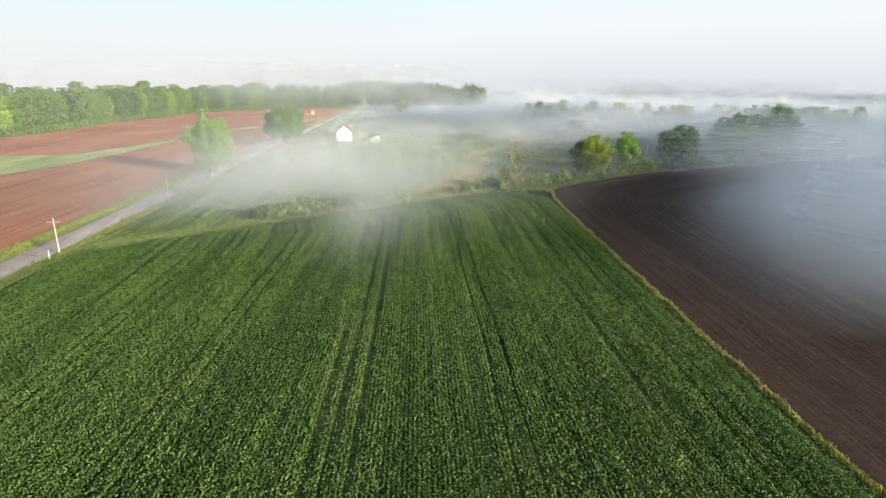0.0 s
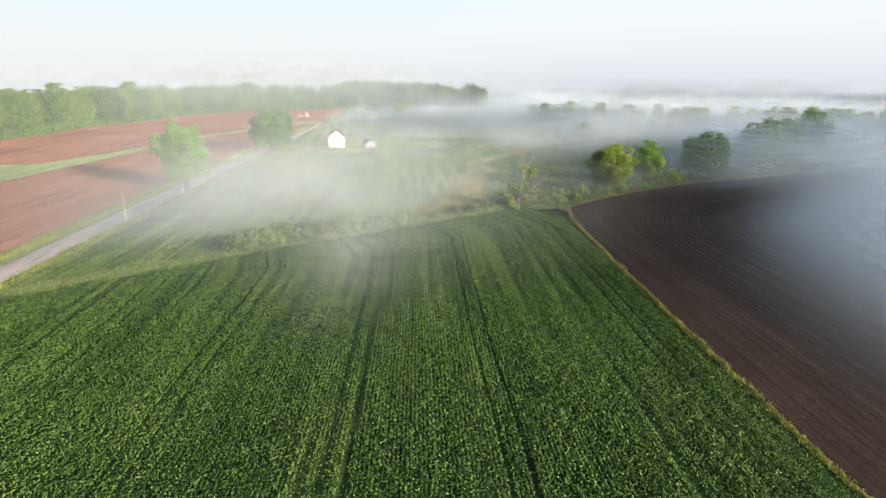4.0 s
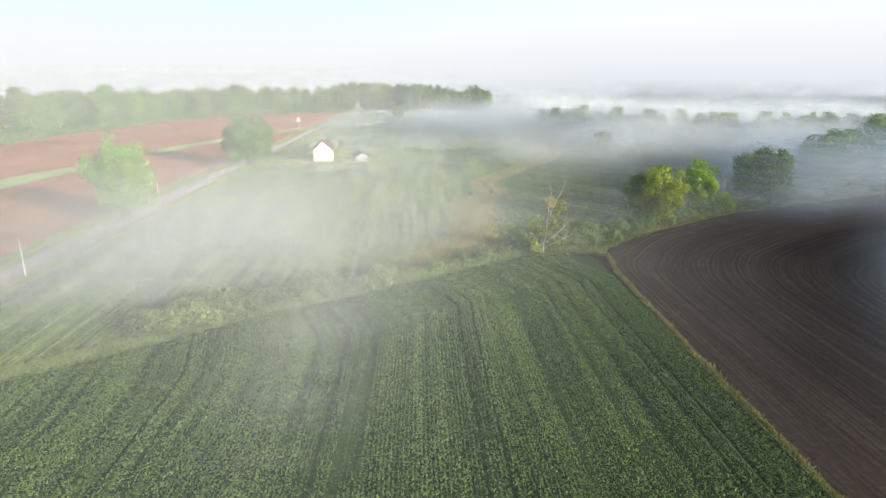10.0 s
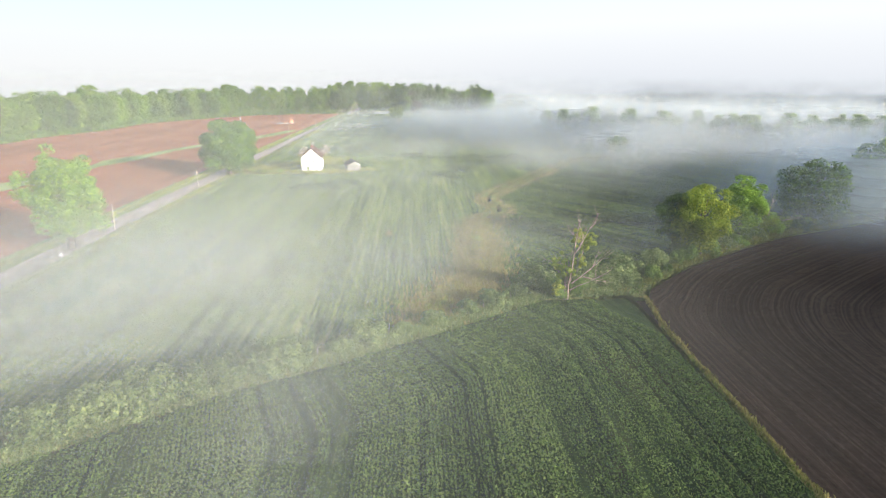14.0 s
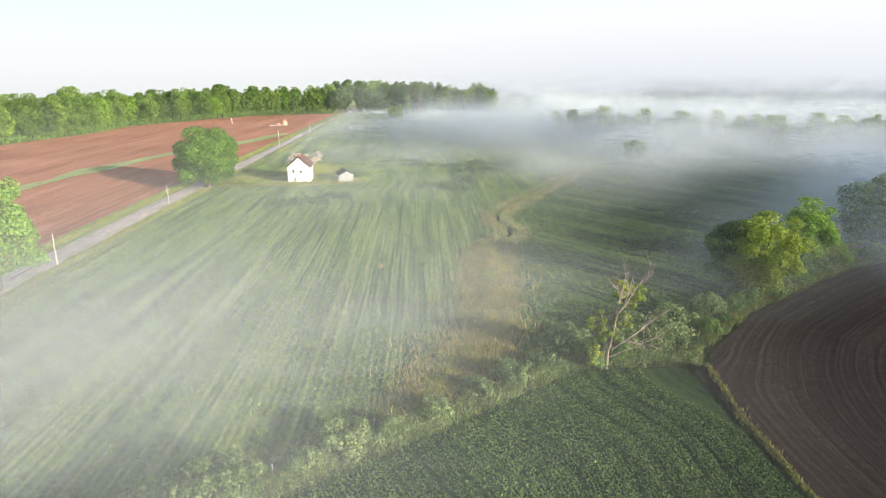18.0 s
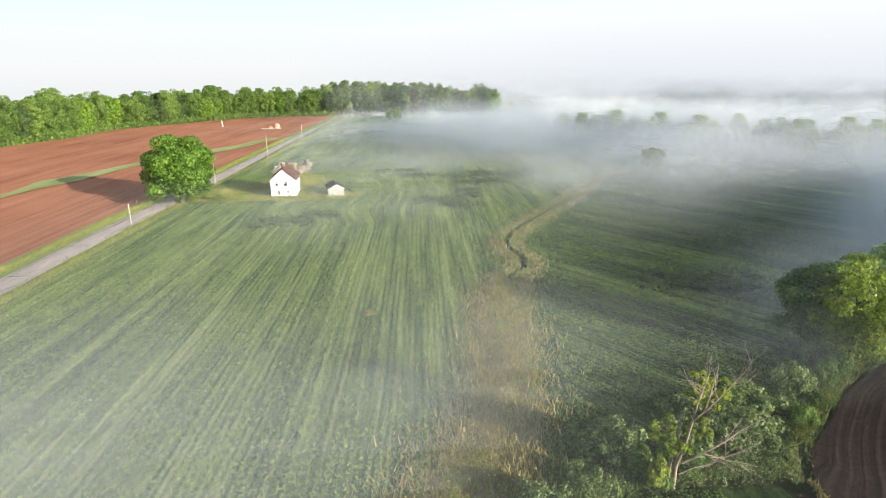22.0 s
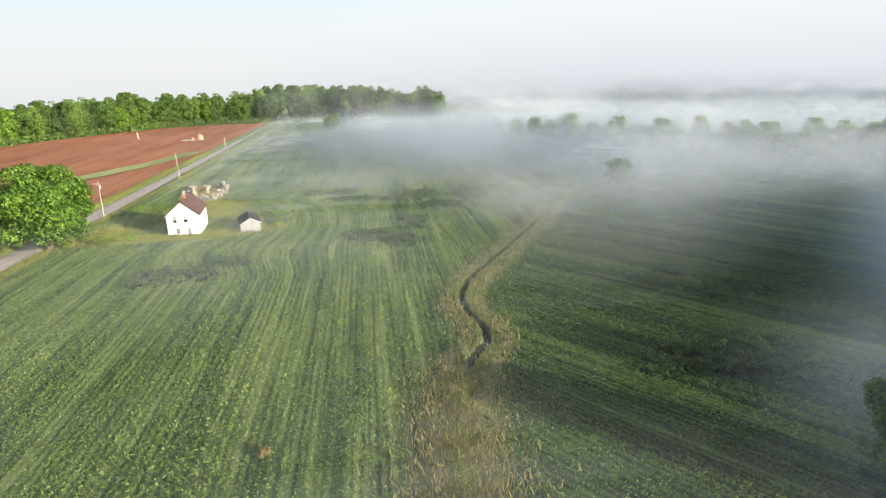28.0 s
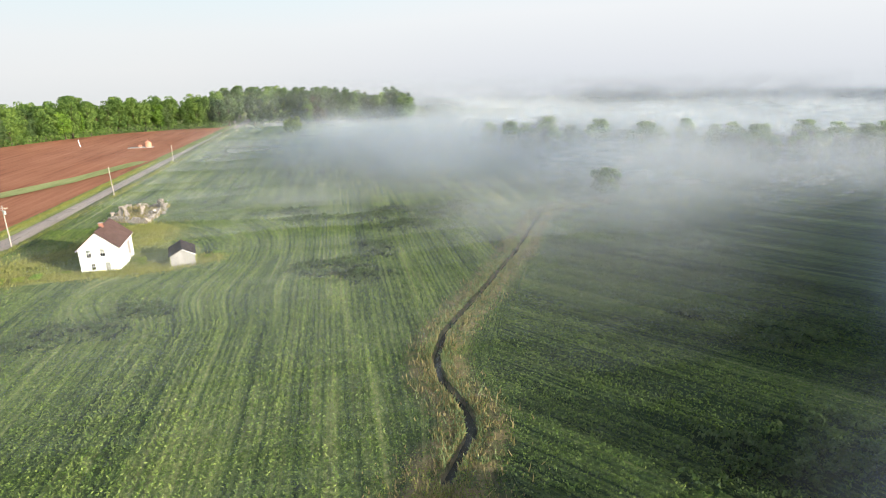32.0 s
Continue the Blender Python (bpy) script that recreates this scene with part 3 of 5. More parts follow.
for sgn, w0, w1, nm in ((-1, 2.8, 7.2, "west"), (1, 2.8, 6.0, "east")):
    u = np.linspace(0, 1, 8)
    X = road_x(vy)[:, None] + sgn * (w0 + (w1 - w0) * u[None]) + 0.3 * (vnoise(vy * 0.4, vy * 0, 7)[:, None] - 0.5) * (u[None] > 0.5)
    sheet(f"verge_{nm}", X, np.repeat(vy[:, None], 8, 1), 0.06 + 0.30 * u[None] * (1 - 0.3 * u[None]) + 0.15 * fbm(X, vy[:, None] + 0 * X, 4), M_GRASS, "rough yellow-green grass verge beside the road", "verge")

# the overgrown yard round the house
ya = np.linspace(0, 2 * math.pi, 90)
yr = np.linspace(0, 1, 24)
yx = np.interp(ya, np.linspace(0, 2 * math.pi, 13), [20, 17, 13, 21, 26, 28, 27, 20, 14, 11, 12, 16, 20])
X = -36 + np.cos(ya)[:, None] * yx[:, None] * yr[None] * (0.95 + 0.1 * vnoise(ya * 6, ya * 0, 3)[:, None])
Y = 284 + np.sin(ya)[:, None] * yx[:, None] * yr[None] * np.where(np.sin(ya) < 0, 0.75, 1.6)[:, None]
sheet("yard_grass", X, Y, 0.36 + 0.24 * fbm(X * 0.4, Y * 0.4, 6) - 0.3 * yr[None] ** 6, M_GRASS, "overgrown yellow-green grass yard round the farmhouse", "yard")

# the stream bed
wx, wy = smooth_line(STREAM, 0.8)
ribbon("stream", wx, wy, 1.1, -0.55, M_WATER, "narrow dark winding stream in the meadow", "stream", 2, 0.35, 9)

# ---- vegetation ----
def crown_mesh(name, seed, H, low, W, n_clump, per, leaf, mat, flat=0.0, lobes=0.25, ground=False):
    """A crown of many leaf sprays set on uneven clumps, with gaps between them."""
    rng = np.random.default_rng(seed)
    d = rng.normal(0, 1, (n_clump, 3))
    d /= np.linalg.norm(d, axis=1, keepdims=True)
    r = rng.uniform(0.3, 1, n_clump) ** 0.4
    ang = np.arctan2(d[:, 1], d[:, 0])
    lob = 1 + lobes * np.sin(3 * ang + seed) * np.cos(2 * d[:, 2] * 2 + seed * 1.7) + rng.normal(0, lobes * 0.35, n_clump)
    mid, half = (H + low) / 2, (H - low) / 2
    c = d * r[:, None] * lob[:, None] * np.array([W / 2 * 0.82, W / 2 * 0.82, half * 0.86])
    c[:, 2] += mid + flat * half * 0.2
    if ground:
        c[:, 2] = np.abs(c[:, 2] - low) + low
    cr = W * rng.uniform(0.11, 0.20, n_clump) * (1.0 if n_clump > 20 else 1.5)
    P, Nn = [], []
    for k in range(n_clump):
        m = max(6, int(per * (cr[k] / (W * 0.14)) ** 2))
        q = rng.normal(0, 1, (m, 3))
        q[:, 2] += 0.35
        q += 0.5 * d[k]
        q /= np.linalg.norm(q, axis=1, keepdims=True)
        P.append(c[k] + q * cr[k] * rng.uniform(0.7, 1.08, (m, 1)) * np.array([1, 1, 0.8]))
        Nn.append(q)
    P, Nn = np.concatenate(P), np.concatenate(Nn)
    keep = P[:, 2] > max(low * 0.5, 0.05)
    v, f = leaves(P[keep], Nn[keep], np.full(keep.sum(), leaf), rng, 1.0, 0.38)
    return np_mesh(name, v, f, mat), c


def trunk_mesh(name, seed, H, r0, targets, mat, stems=1):
    rng = np.random.default_rng(seed + 99)
    pieces = []
    for s in range(stems):
        bx, by = rng.normal(0, 0.25 * (stems > 1), 2)
        tx, ty = rng.normal(0, 0.05 * H * (1 if stems == 1 else 2), 2)
        path = [(bx, by, -0.3), (bx + 0.05 * tx, by, 0.12 * H), (bx + 0.3 * tx, by + 0.3 * ty, 0.4 * H), (bx + tx * 0.7, by + ty * 0.7, 0.68 * H), (bx + tx, by + ty, 0.9 * H)]
        pieces.append(tube(path, [r0 * 1.35, r0, r0 * 0.75, r0 * 0.42, r0 * 0.12], 8))
    for c in targets:
        z0 = min(max(0.25 * H, c[2] * 0.62), 0.7 * H)
        q = Vector((0.3 * tx * z0 / H, 0.3 * ty * z0 / H, z0))
        e = Vector(c)
        mid = (q + e) / 2 + Vector((0, 0, 0.05 * H))
        pieces.append(tube([q, mid, e], [r0 * 0.36, r0 * 0.22, r0 * 0.07], 5))
    v, f = join(pieces)
    return np_mesh(name, v, f, mat, True)


def make_tree(name, seed, H, low, W, n_clump, per, leaf, mat, m, label, category="tree", group="", r0=0.35, limbs=14, lobes=0.25, flat=0.0):
    e = base(name, m, label, category, group)
    me, c = crown_mesh("crown", seed, H, low, W, n_clump, per, leaf, mat, flat, lobes)
    child("trunk", trunk_mesh("trunk", seed, H, r0, c[:limbs], M_BARK), e)
    child("crown", me, e)
    return e


make_tree("roadside_tree", 3, 18.6, 1.6, 13.0, 105, 150, 0.46, M_LEAF, pose(-64.0, 187.0, 0.2), "tall broad green leafy tree at the roadside", r0=0.5, lobes=0.32)
make_tree("round_tree", 11, 16.8, 1.4, 18.0, 88, 300, 0.58, M_LEAF, pose(-59.8, 273.5, 0.3), "broad round green leafy tree overhanging the road", r0=0.6, lobes=0.16)
make_tree("hedgerow_tree", 21, 13.6, 1.0, 9.5, 75, 150, 0.36, M_LEAF_YELLOW, pose(53.5, 176.5, 0), "bright yellow-green tree in the hedgerow by the ploughed field", group="hedgerow trees", r0=0.28)
make_tree("hedgerow_tree", 22, 12.0, 1.0, 8.0, 55, 130, 0.36, M_LEAF_WOOD, pose(50.5, 180.5, 0), "dark green tree crowded into the hedgerow", group="hedgerow trees", r0=0.25)
make_tree("hedgerow_tree", 23, 12.8, 3.0, 8.6, 60, 130, 0.36, M_LEAF, pose(66.5, 187.5, 0), "light green open-crowned tree in the hedgerow", group="hedgerow trees", r0=0.25)
make_tree("hedgerow_tree", 24, 15.0, 1.0, 13.5, 90, 70, 0.6, M_LEAF_WOOD, pose(89, 200, 0), "broad green tree half lost in the mist", group="hedgerow trees", r0=0.35)
make_tree("hedgerow_tree", 25, 18.0, 1.5, 14.0, 80, 60, 0.7, M_LEAF_WOOD, pose(114, 214, 0), "tall dark tree in the misty hedgerow", group="hedgerow trees", r0=0.4)
make_tree("hedgerow_tree", 26, 17.0, 1.5, 14.0, 70, 60, 0.7, M_LEAF_WOOD, pose(128, 224, 0), "tall dark tree in the misty hedgerow", group="hedgerow trees", r0=0.4)
make_tree("hedgerow_tree", 27, 20.0, 1.5, 15.0, 80, 60, 0.7, M_LEAF_WOOD, pose(146, 238, 0), "tall dark tree in the misty hedgerow", group="hedgerow trees", r0=0.4)
make_tree("field_tree", 31, 9.6, 0.4, 10.5, 60, 60, 0.7, M_LEAF_YELLOW, pose(-13.6, 533, 0.3), "small rounded yellow-green tree before the wood", r0=0.25)
make_tree("meadow_tree", 32, 8.8, 0.4, 9.0, 40, 50, 0.7, M_LEAF_WOOD, pose(84, 317, 0.2), "lone bushy tree standing in the misty meadow", r0=0.25)
make_tree("field_tree", 33, 20.5, 2, 14, 60, 50, 0.9, M_LEAF_WOOD, pose(60, 585, 0), "rounded tree at the end of the wood in mist", r0=0.4)


def bare_tree(name, m, label, H, seed, ivy):
    """A dying tree: pale leaning stems, long bare limbs, ivy in clumps."""
    rng = np.random.default_rng(seed)
    e = base(name, m, label, "tree")
    pieces, tips = [], []

    def limb(p, d, length, r, depth):
        pts, rad = [p], [r]
        for i in range(4):
            d = (d + Vector(rng.normal(0, 0.16, 3)) + Vector((0, 0, 0.06))).normalized()
            p = p + d * length / 4
            pts.append(p)
            rad.append(r * (1 - 0.2 * (i + 1)))
        pieces.append(tube(pts, rad, 6 if depth < 2 else 4))
        tips.append(p)
        if depth < 3:
            for k in range(4):
                q = pts[rng.integers(1, 4)]
                nd = (d + Vector(rng.normal(0, 0.6, 3))).normalized()
                limb(q, nd, length * rng.uniform(0.4, 0.65), r * 0.42, depth + 1)

    limb(Vector((0, 0, -0.3)), Vector((0.1, 0.03, 1)).normalized(), H * 0.80, 0.18, 0)
    limb(Vector((-0.4, 0.1, -0.3)), Vector((-0.12, 0.1, 1)).normalized(), H * 0.6, 0.12, 1)
    limb(Vector((0.5, 0, H * 0.2)), Vector((0.75, -0.15, 0.55)).normalized(), H * 0.6, 0.10, 1)
    limb(Vector((0.3, 0, H * 0.12)), Vector((0.85, 0.1, 0.35)).normalized(), H * 0.4, 0.07, 1)
    limb(Vector((-0.3, 0, H * 0.4)), Vector((-0.9, 0.1, 0.15)).normalized(), H * 0.34, 0.05, 2)
    v, f = join(pieces)
    child("stems", np_mesh("stems", v, f, M_DEAD, True), e, "pale bare branching stems")
    for (cx, cy, cz, w, h) in ivy:
        me, _ = crown_mesh("ivy", seed + int(cz * 7), h, 0, w, 22, 46, 0.26, M_LEAF_YELLOW, 0, 0.5)
        child("ivy", me, e, "yellow-green clump of leaves on the stem", pose(cx, cy, cz))
    return e


bare_tree("dying_tree", pose(24.3, 156.3, 0.0), "half-dead tree with pale bare limbs and clumps of leaves", 13.2, 4,
          [(2.5, 0.0, 7.2, 2.7, 3.4), (0.9, -0.2, 8.2, 1.7, 3.2), (-1.3, -0.3, 2.4, 2.4, 5.2), (-1.7, -0.3, 0.6, 1.8, 3.0), (1.7, -0.3, 5.0, 1.4, 2.4), (0.5, -0.3, 3.6, 1.2, 3.4)])
bare_tree("bare_tree", pose(76, 193.5, 0.0), "thin leafless pale tree in the hedgerow", 8.5, 8, [])

# bushes along the fence row, the hedgerow and the yard
BUSH = []
for k in range(6):
    BUSH.append(crown_mesh("bush_leaves", 60 + k, 2.2, 0.05, 4.2, 30, 80, 0.22, (M_LEAF_GREY, M_LEAF_GREY, M_LEAF, M_LEAF_YELLOW, M_LEAF_WOOD, M_LEAF_GREY)[k], 0, 0.3)[0])
rng = np.random.default_rng(17)


def bush(x, y, size, kind, z=0.1, tall=1.0, label="rounded grey-green bush in the fence row", group="fence row bushes"):
    ob = new("bush", BUSH[kind])
    ob.matrix_basis = pose(x, y, z, 0, 0, rng.uniform(0, 360)) @ Matrix.Diagonal((size, size, size * tall, 1))
    return tagged(ob, label, "bush", group)


for x, y, s, k in ((-31, 123.5, 0.9, 0), (-27.5, 126.5, 1.0, 1), (-24.5, 128.2, 0.95, 0), (-21.5, 130.2, 1.05, 1), (-18.5, 132.6, 0.9, 0), (-14.5, 135, 1.0, 0), (-12.2, 136.6, 0.85, 0),
                   (-7, 139.3, 0.6, 0), (-3.5, 142, 0.75, 1), (0.5, 144.5, 0.5, 5), (4.5, 147.4, 0.6, 1), (9, 151, 0.55, 5), (13, 153.6, 0.7, 0), (17, 156.8, 0.6, 1),
                   (20.5, 160.5, 0.9, 0), (27.5, 161, 0.8, 1), (30.5, 163, 0.95, 0), (33, 162, 0.8, 5), (36, 166, 0.9, 0), (29, 165.5, 0.8, 5), (22.5, 157.8, 0.7, 4), (26, 158.5, 0.6, 4)):
    bush(x, y, s * rng.uniform(1.4, 1.7), k)
    if x < 18:
        bush(x + rng.uniform(0.6, 1.4), y + rng.uniform(-0.8, 0.5), s * rng.uniform(0.55, 0.9), int(rng.integers(0, 2)))
for i in range(16):
    x = -57 + i * 1.75
    bush(x, float(hedge_y(x)) + rng.uniform(0.2, 1.6), rng.uniform(0.28, 0.5), int(rng.integers(0, 3)), 0.0, 0.8, "low ragged weedy bush in the fence row")
for i in range(46):
    x = 40 + i * 2.3 + rng.uniform(-1, 1)
    bush(x, float(brown_y(x)) + rng.uniform(1.5, 5.5), rng.uniform(0.6, 1.35), int(rng.choice([2, 3, 4, 4, 0])), 0.0, rng.uniform(0.9, 1.7), "dense green bush at the edge of the ploughed field", "hedgerow bushes")
for x, y, s in ((-53, 276, 0.7), (-50, 274.5, 0.8), (-47, 275.5, 0.55), (-44.5, 277, 0.5), (-55, 279, 0.6), (-28.5, 283.5, 0.55), (-27.5, 281, 0.45), (-16, 283, 0.4), (-40, 278.3, 0.4), (-57, 274, 0.7), (-15, 286, 0.35)):
    bush(x, y, s, int(rng.integers(2, 4)), 0.5, 0.75, "weedy yellow-green bush in the overgrown yard", "yard bushes")

# the woods: a few crowns, each grown once and set many times
WOOD = []
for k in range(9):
    # Crowns 2, 7 and 8 carry shade in their darker leaf colour.
    mat = (M_LEAF_WOOD, M_LEAF_WOOD, M_LEAF_DEEP_SHADED, M_LEAF_WOOD, M_LEAF_WOOD, M_LEAF, M_LEAF_RED, M_LEAF_DEEP_SHADED, M_LEAF_DEEP_SHADED)[k]
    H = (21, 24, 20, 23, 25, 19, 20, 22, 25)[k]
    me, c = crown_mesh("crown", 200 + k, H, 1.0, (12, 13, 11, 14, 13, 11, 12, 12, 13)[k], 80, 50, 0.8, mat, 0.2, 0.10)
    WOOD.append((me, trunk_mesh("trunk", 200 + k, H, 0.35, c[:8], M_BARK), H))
rng = np.random.default_rng(29)


def wood_tree(x, y, k, s, label, group, z=0.0):
    e = base("wood_tree", pose(x, y, z, 0, 0, rng.uniform(0, 360)) @ Matrix.Diagonal((s * rng.uniform(0.9, 1.15),) * 2 + (s, 1)), label, "tree", group)
    child("trunk", WOOD[k][1], e)
    child("crown", WOOD[k][0], e)


p = np.array(TREELINE, float)
s = np.r_[0, np.cumsum(np.hypot(*np.diff(p, axis=0).T))]
for rowi, (back, step) in enumerate(((4.5, 6.6), (13, 8.5), (24, 15))):
    for q in np.arange(2, s[-1], step):
        x, y = np.interp(q, s, p[:, 0]), np.interp(q, s, p[:, 1])
        i = min(np.searchsorted(s, q), len(s) - 1)
        d = (p[i] - p[i - 1]) / np.hypot(*(p[i] - p[i - 1]))
        x, y = x - d[1] * back + rng.normal(0, 1.2), y + d[0] * back + rng.normal(0, 1.2)
        wood_tree(x, y, int(rng.choice([0, 1, 2, 3, 4, 5])), rng.uniform(0.78, 1.02) + (0.06 if rowi else 0), "tall leafy green tree at the edge of the wood", "woodland trees", 0.5)
for i in range(72):
    x = -64 + (i % 36) * 3.6 + rng.normal(0, 1.5)
    y = 626 + 0.0 * x - 0.18 * (x + 64) + (i // 36) * 13 + rng.normal(0, 2)
    if -61 < x < -50 and y < 660:
        continue
    wood_tree(x, y, 6 if i in (17, 18, 44) else int(rng.choice([7, 8, 3, 0, 2])), rng.uniform(0.8, 1.05), "green tree in the wood beyond the road, shade partly in its colour", "far wood trees")
for i in range(24):
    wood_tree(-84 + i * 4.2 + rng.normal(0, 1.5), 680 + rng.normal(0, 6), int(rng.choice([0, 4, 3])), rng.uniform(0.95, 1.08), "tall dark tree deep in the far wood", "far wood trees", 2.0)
for i in range(72):
    q = i / 71
    x, y = 74 + 170 * q + rng.normal(0, 1.5), float(np.interp(q, [0, 0.25, 0.5, 1], [408, 374, 348, 318])) + (i % 3) * 8 + rng.normal(0, 2.5)
    wood_tree(x, y, int(rng.choice([0, 1, 2, 4])), 0.50 + 0.20 * rng.uniform(0, 1) ** 2 + 0.10 * (i in (15, 17)), "dim rounded tree standing in thick mist", "misty meadow trees")

# underbrush along the foot of the woods
v, f = [], []
for rep in range(2):
    q = rng.uniform(0, s[-1], 5200)
    x, y = np.interp(q, s, p[:, 0]), np.interp(q, s, p[:, 1])
    x, y = x - rng.uniform(-1.5, 7, len(q)), y + rng.uniform(-1, 6, len(q))
    v.append(np.stack([x, y, rng.uniform(0.3, 4.5, len(q)) ** 1.0], 1))
pp = np.concatenate(v)
vv, ff = leaves(pp, np.tile([0.4, -0.5, 0.6], (len(pp), 1)), np.full(len(pp), 1.1), rng)
tagged(new("underbrush", np_mesh("underbrush", vv, ff, M_LEAF_WOOD)), "tangled green underbrush at the foot of the wood", "underbrush", kind="stuff")


# ---- crop plants, grass and weeds ----
def near_crop():
    rng = np.random.default_rng(41)
    n = 760000
    y = 24 + 132 * rng.uniform(0, 1, n) ** 1.25
    r = np.round(rng.uniform(-58, 34, n) / 0.38) * 0.38 + rng.normal(0, 0.09, n)
    x = r - 6.0 * sstep(18, 3, hedge_y(r) - y) * sstep(-50, 10, r)
    keep = (y < hedge_y(x) - 1.8) & (x > -58.5) & (x < 33.3)
    tram = np.zeros(n)
    for c in (-37.5, -22.8, -6.2, 8.2, 28.2):
        for side in (-0.95, 0.95):
            w = 0.6 * (fbm(y * 0.03, y * 0 + c, 5) - 0.5) * 4
            tram = np.maximum(tram, np.exp(-((r - c - side - w) / 0.17) ** 2))
    gaps = vnoise(r * 1.15, y * 0.018, 61) * 0.6 + vnoise(r * 0.37, y * 0.01, 62) * 0.4
    keep &= rng.uniform(0, 1, n) > np.maximum(tram * 1.1, 0.8 * sstep(0.34, 0.16, gaps))
    x, y = x[keep], y[keep]
    size = 0.125 + 0.08 * fbm(x * 0.06, y * 0.03, 51) + 0.14 * (gaps[keep] - 0.3)
    z = 0.10 + 0.16 * fbm(x * 0.9, y * 0.9, 3) + 0.5 * (fbm(x * 0.02, y * 0.02, 8) - 0.5) + rng.uniform(0, 0.26, len(x)) * (0.4 + 1.2 * vnoise(x * 3.1, y * 2.6, 65))
    v, f = leaves(np.stack([x, y, z], 1), np.tile([0.15, -0.1, 0.8], (len(x), 1)), size, rng, 1.0, 0.75)
    at = {"row": np.repeat(r[keep], 4), "run": np.repeat(y, 4)}
    return tagged(new("crop_plants", np_mesh("crop_plants", v, f, M_BLADE, False, at)), "dark green leafy clover plants in close rows", "crop", kind="stuff")


near_crop()


def meadow_grass():
    rng = np.random.default_rng(43)
    far, near = 260000, 1250000
    n = far + near
    x = np.r_[rng.uniform(-59, 90, far), rng.uniform(-58, 88, near)]
    y = np.r_[105 + 400 * rng.uniform(0, 1, far) ** 1.7, 150 + 165 * rng.uniform(0, 1, near) ** 1.1]
    fine = np.arange(n) >= far
    low = np.where(x < 34.5, hedge_y(x), brown_y(x)) + 2
    west, east, side = meadow_rows(x, y)
    row = west * (1 - side) + east * side
    d = line_dist(x, y, STREAM)
    drill = 0.5 + 0.5 * np.cos(row * 2 * math.pi / 0.85 + 2.0 * vnoise(row * 0.3, y * 0.02, 19))
    keep = (y > low) & (d > 0.55) & (rng.uniform(0, 1, n) < (0.15 + 0.85 * vnoise(row * 0.9, y * 0.03, 12)) * np.where(fine, 0.08 + 0.92 * drill, 1))
    keep &= ((x + 36) / 20) ** 2 + ((y - 284) / 14) ** 2 > 1
    x, y, row, fine = x[keep], y[keep], row[keep], fine[keep]
    z = 0.08 + 0.22 * fbm(x * 0.5, y * 0.5, 3) + 0.045 * np.sin(row * 2 * math.pi / 4.2 + 3 * fbm(row * 0.1, y * 0.01, 2)) + 0.6 * (fbm(x * 0.018, y * 0.018, 9) - 0.5)
    h = 0.22 + 0.28 * vnoise(row * 0.5, y * 0.04, 33)
    lod = lodged_at(x, y)
    z = np.where(lod > 0.4, z - 0.3, z)
    # Lodged grass, plus shade put into the colour on the eastern side.
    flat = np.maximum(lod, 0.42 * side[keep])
    out = []
    for name, pick, per, label in (("meadow_grass", ~fine, 3, "pale dewy grass standing in the hay meadow"), ("meadow_tufts", fine, 4, "low leafy tufts of dewy grass in drilled rows")):
        px, py, pz, ph = x[pick], y[pick], z[pick], h[pick]
        if per == 3:
            v, f = blades(px, py, pz, ph * rng.uniform(0.6, 1.3, len(px)), np.full(len(px), 0.24), rng, 0.8)
        else:
            lift = ph * rng.uniform(0.15, 1.0, len(px))
            v, f = leaves(np.stack([px, py, pz + lift], 1), np.tile([0.2, -0.2, 0.75], (len(px), 1)), 0.09 + 0.34 * ph, rng, 1.35, 0.75)
        at = {"row": np.repeat(row[pick], per), "run": np.repeat(py, per), "lodged_and_shade": np.repeat(flat[pick], per)}
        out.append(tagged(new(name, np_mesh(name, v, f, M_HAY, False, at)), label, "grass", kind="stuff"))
    return out


meadow_grass()


def lodged_tufts():
    rng = np.random.default_rng(47)
    P = []
    for cx, cy, rx, ry in LODGED:
        m = int(170 * rx * ry)
        P.append(np.stack([rng.normal(cx, rx * 0.75, m), rng.normal(cy, ry * 0.75, m)], 1))
    P = np.concatenate(P)
    x, y = P.T
    ok = lodged_at(x, y) > 0.3
    x, y = x[ok], y[ok]
    z = 0.15 + 1.25 * fbm(x * 0.8, y * 0.8, 13) + rng.uniform(0, 0.3, len(x))
    # Dark green grass; the shadows among the tufts are put into its colour too.
    v, f = leaves(np.stack([x, y, z], 1), np.tile([-0.5, 0.3, 0.6], (len(x), 1)), np.full(len(x), 0.40), rng, 1.2, 0.7)
    return tagged(new("lodged_crop", np_mesh("lodged_crop", v, f, M_LEAF_DEEP_SHADED)), "dark tangled wind-laid grass, some shade put into its colour", "grass", kind="stuff")


lodged_tufts()


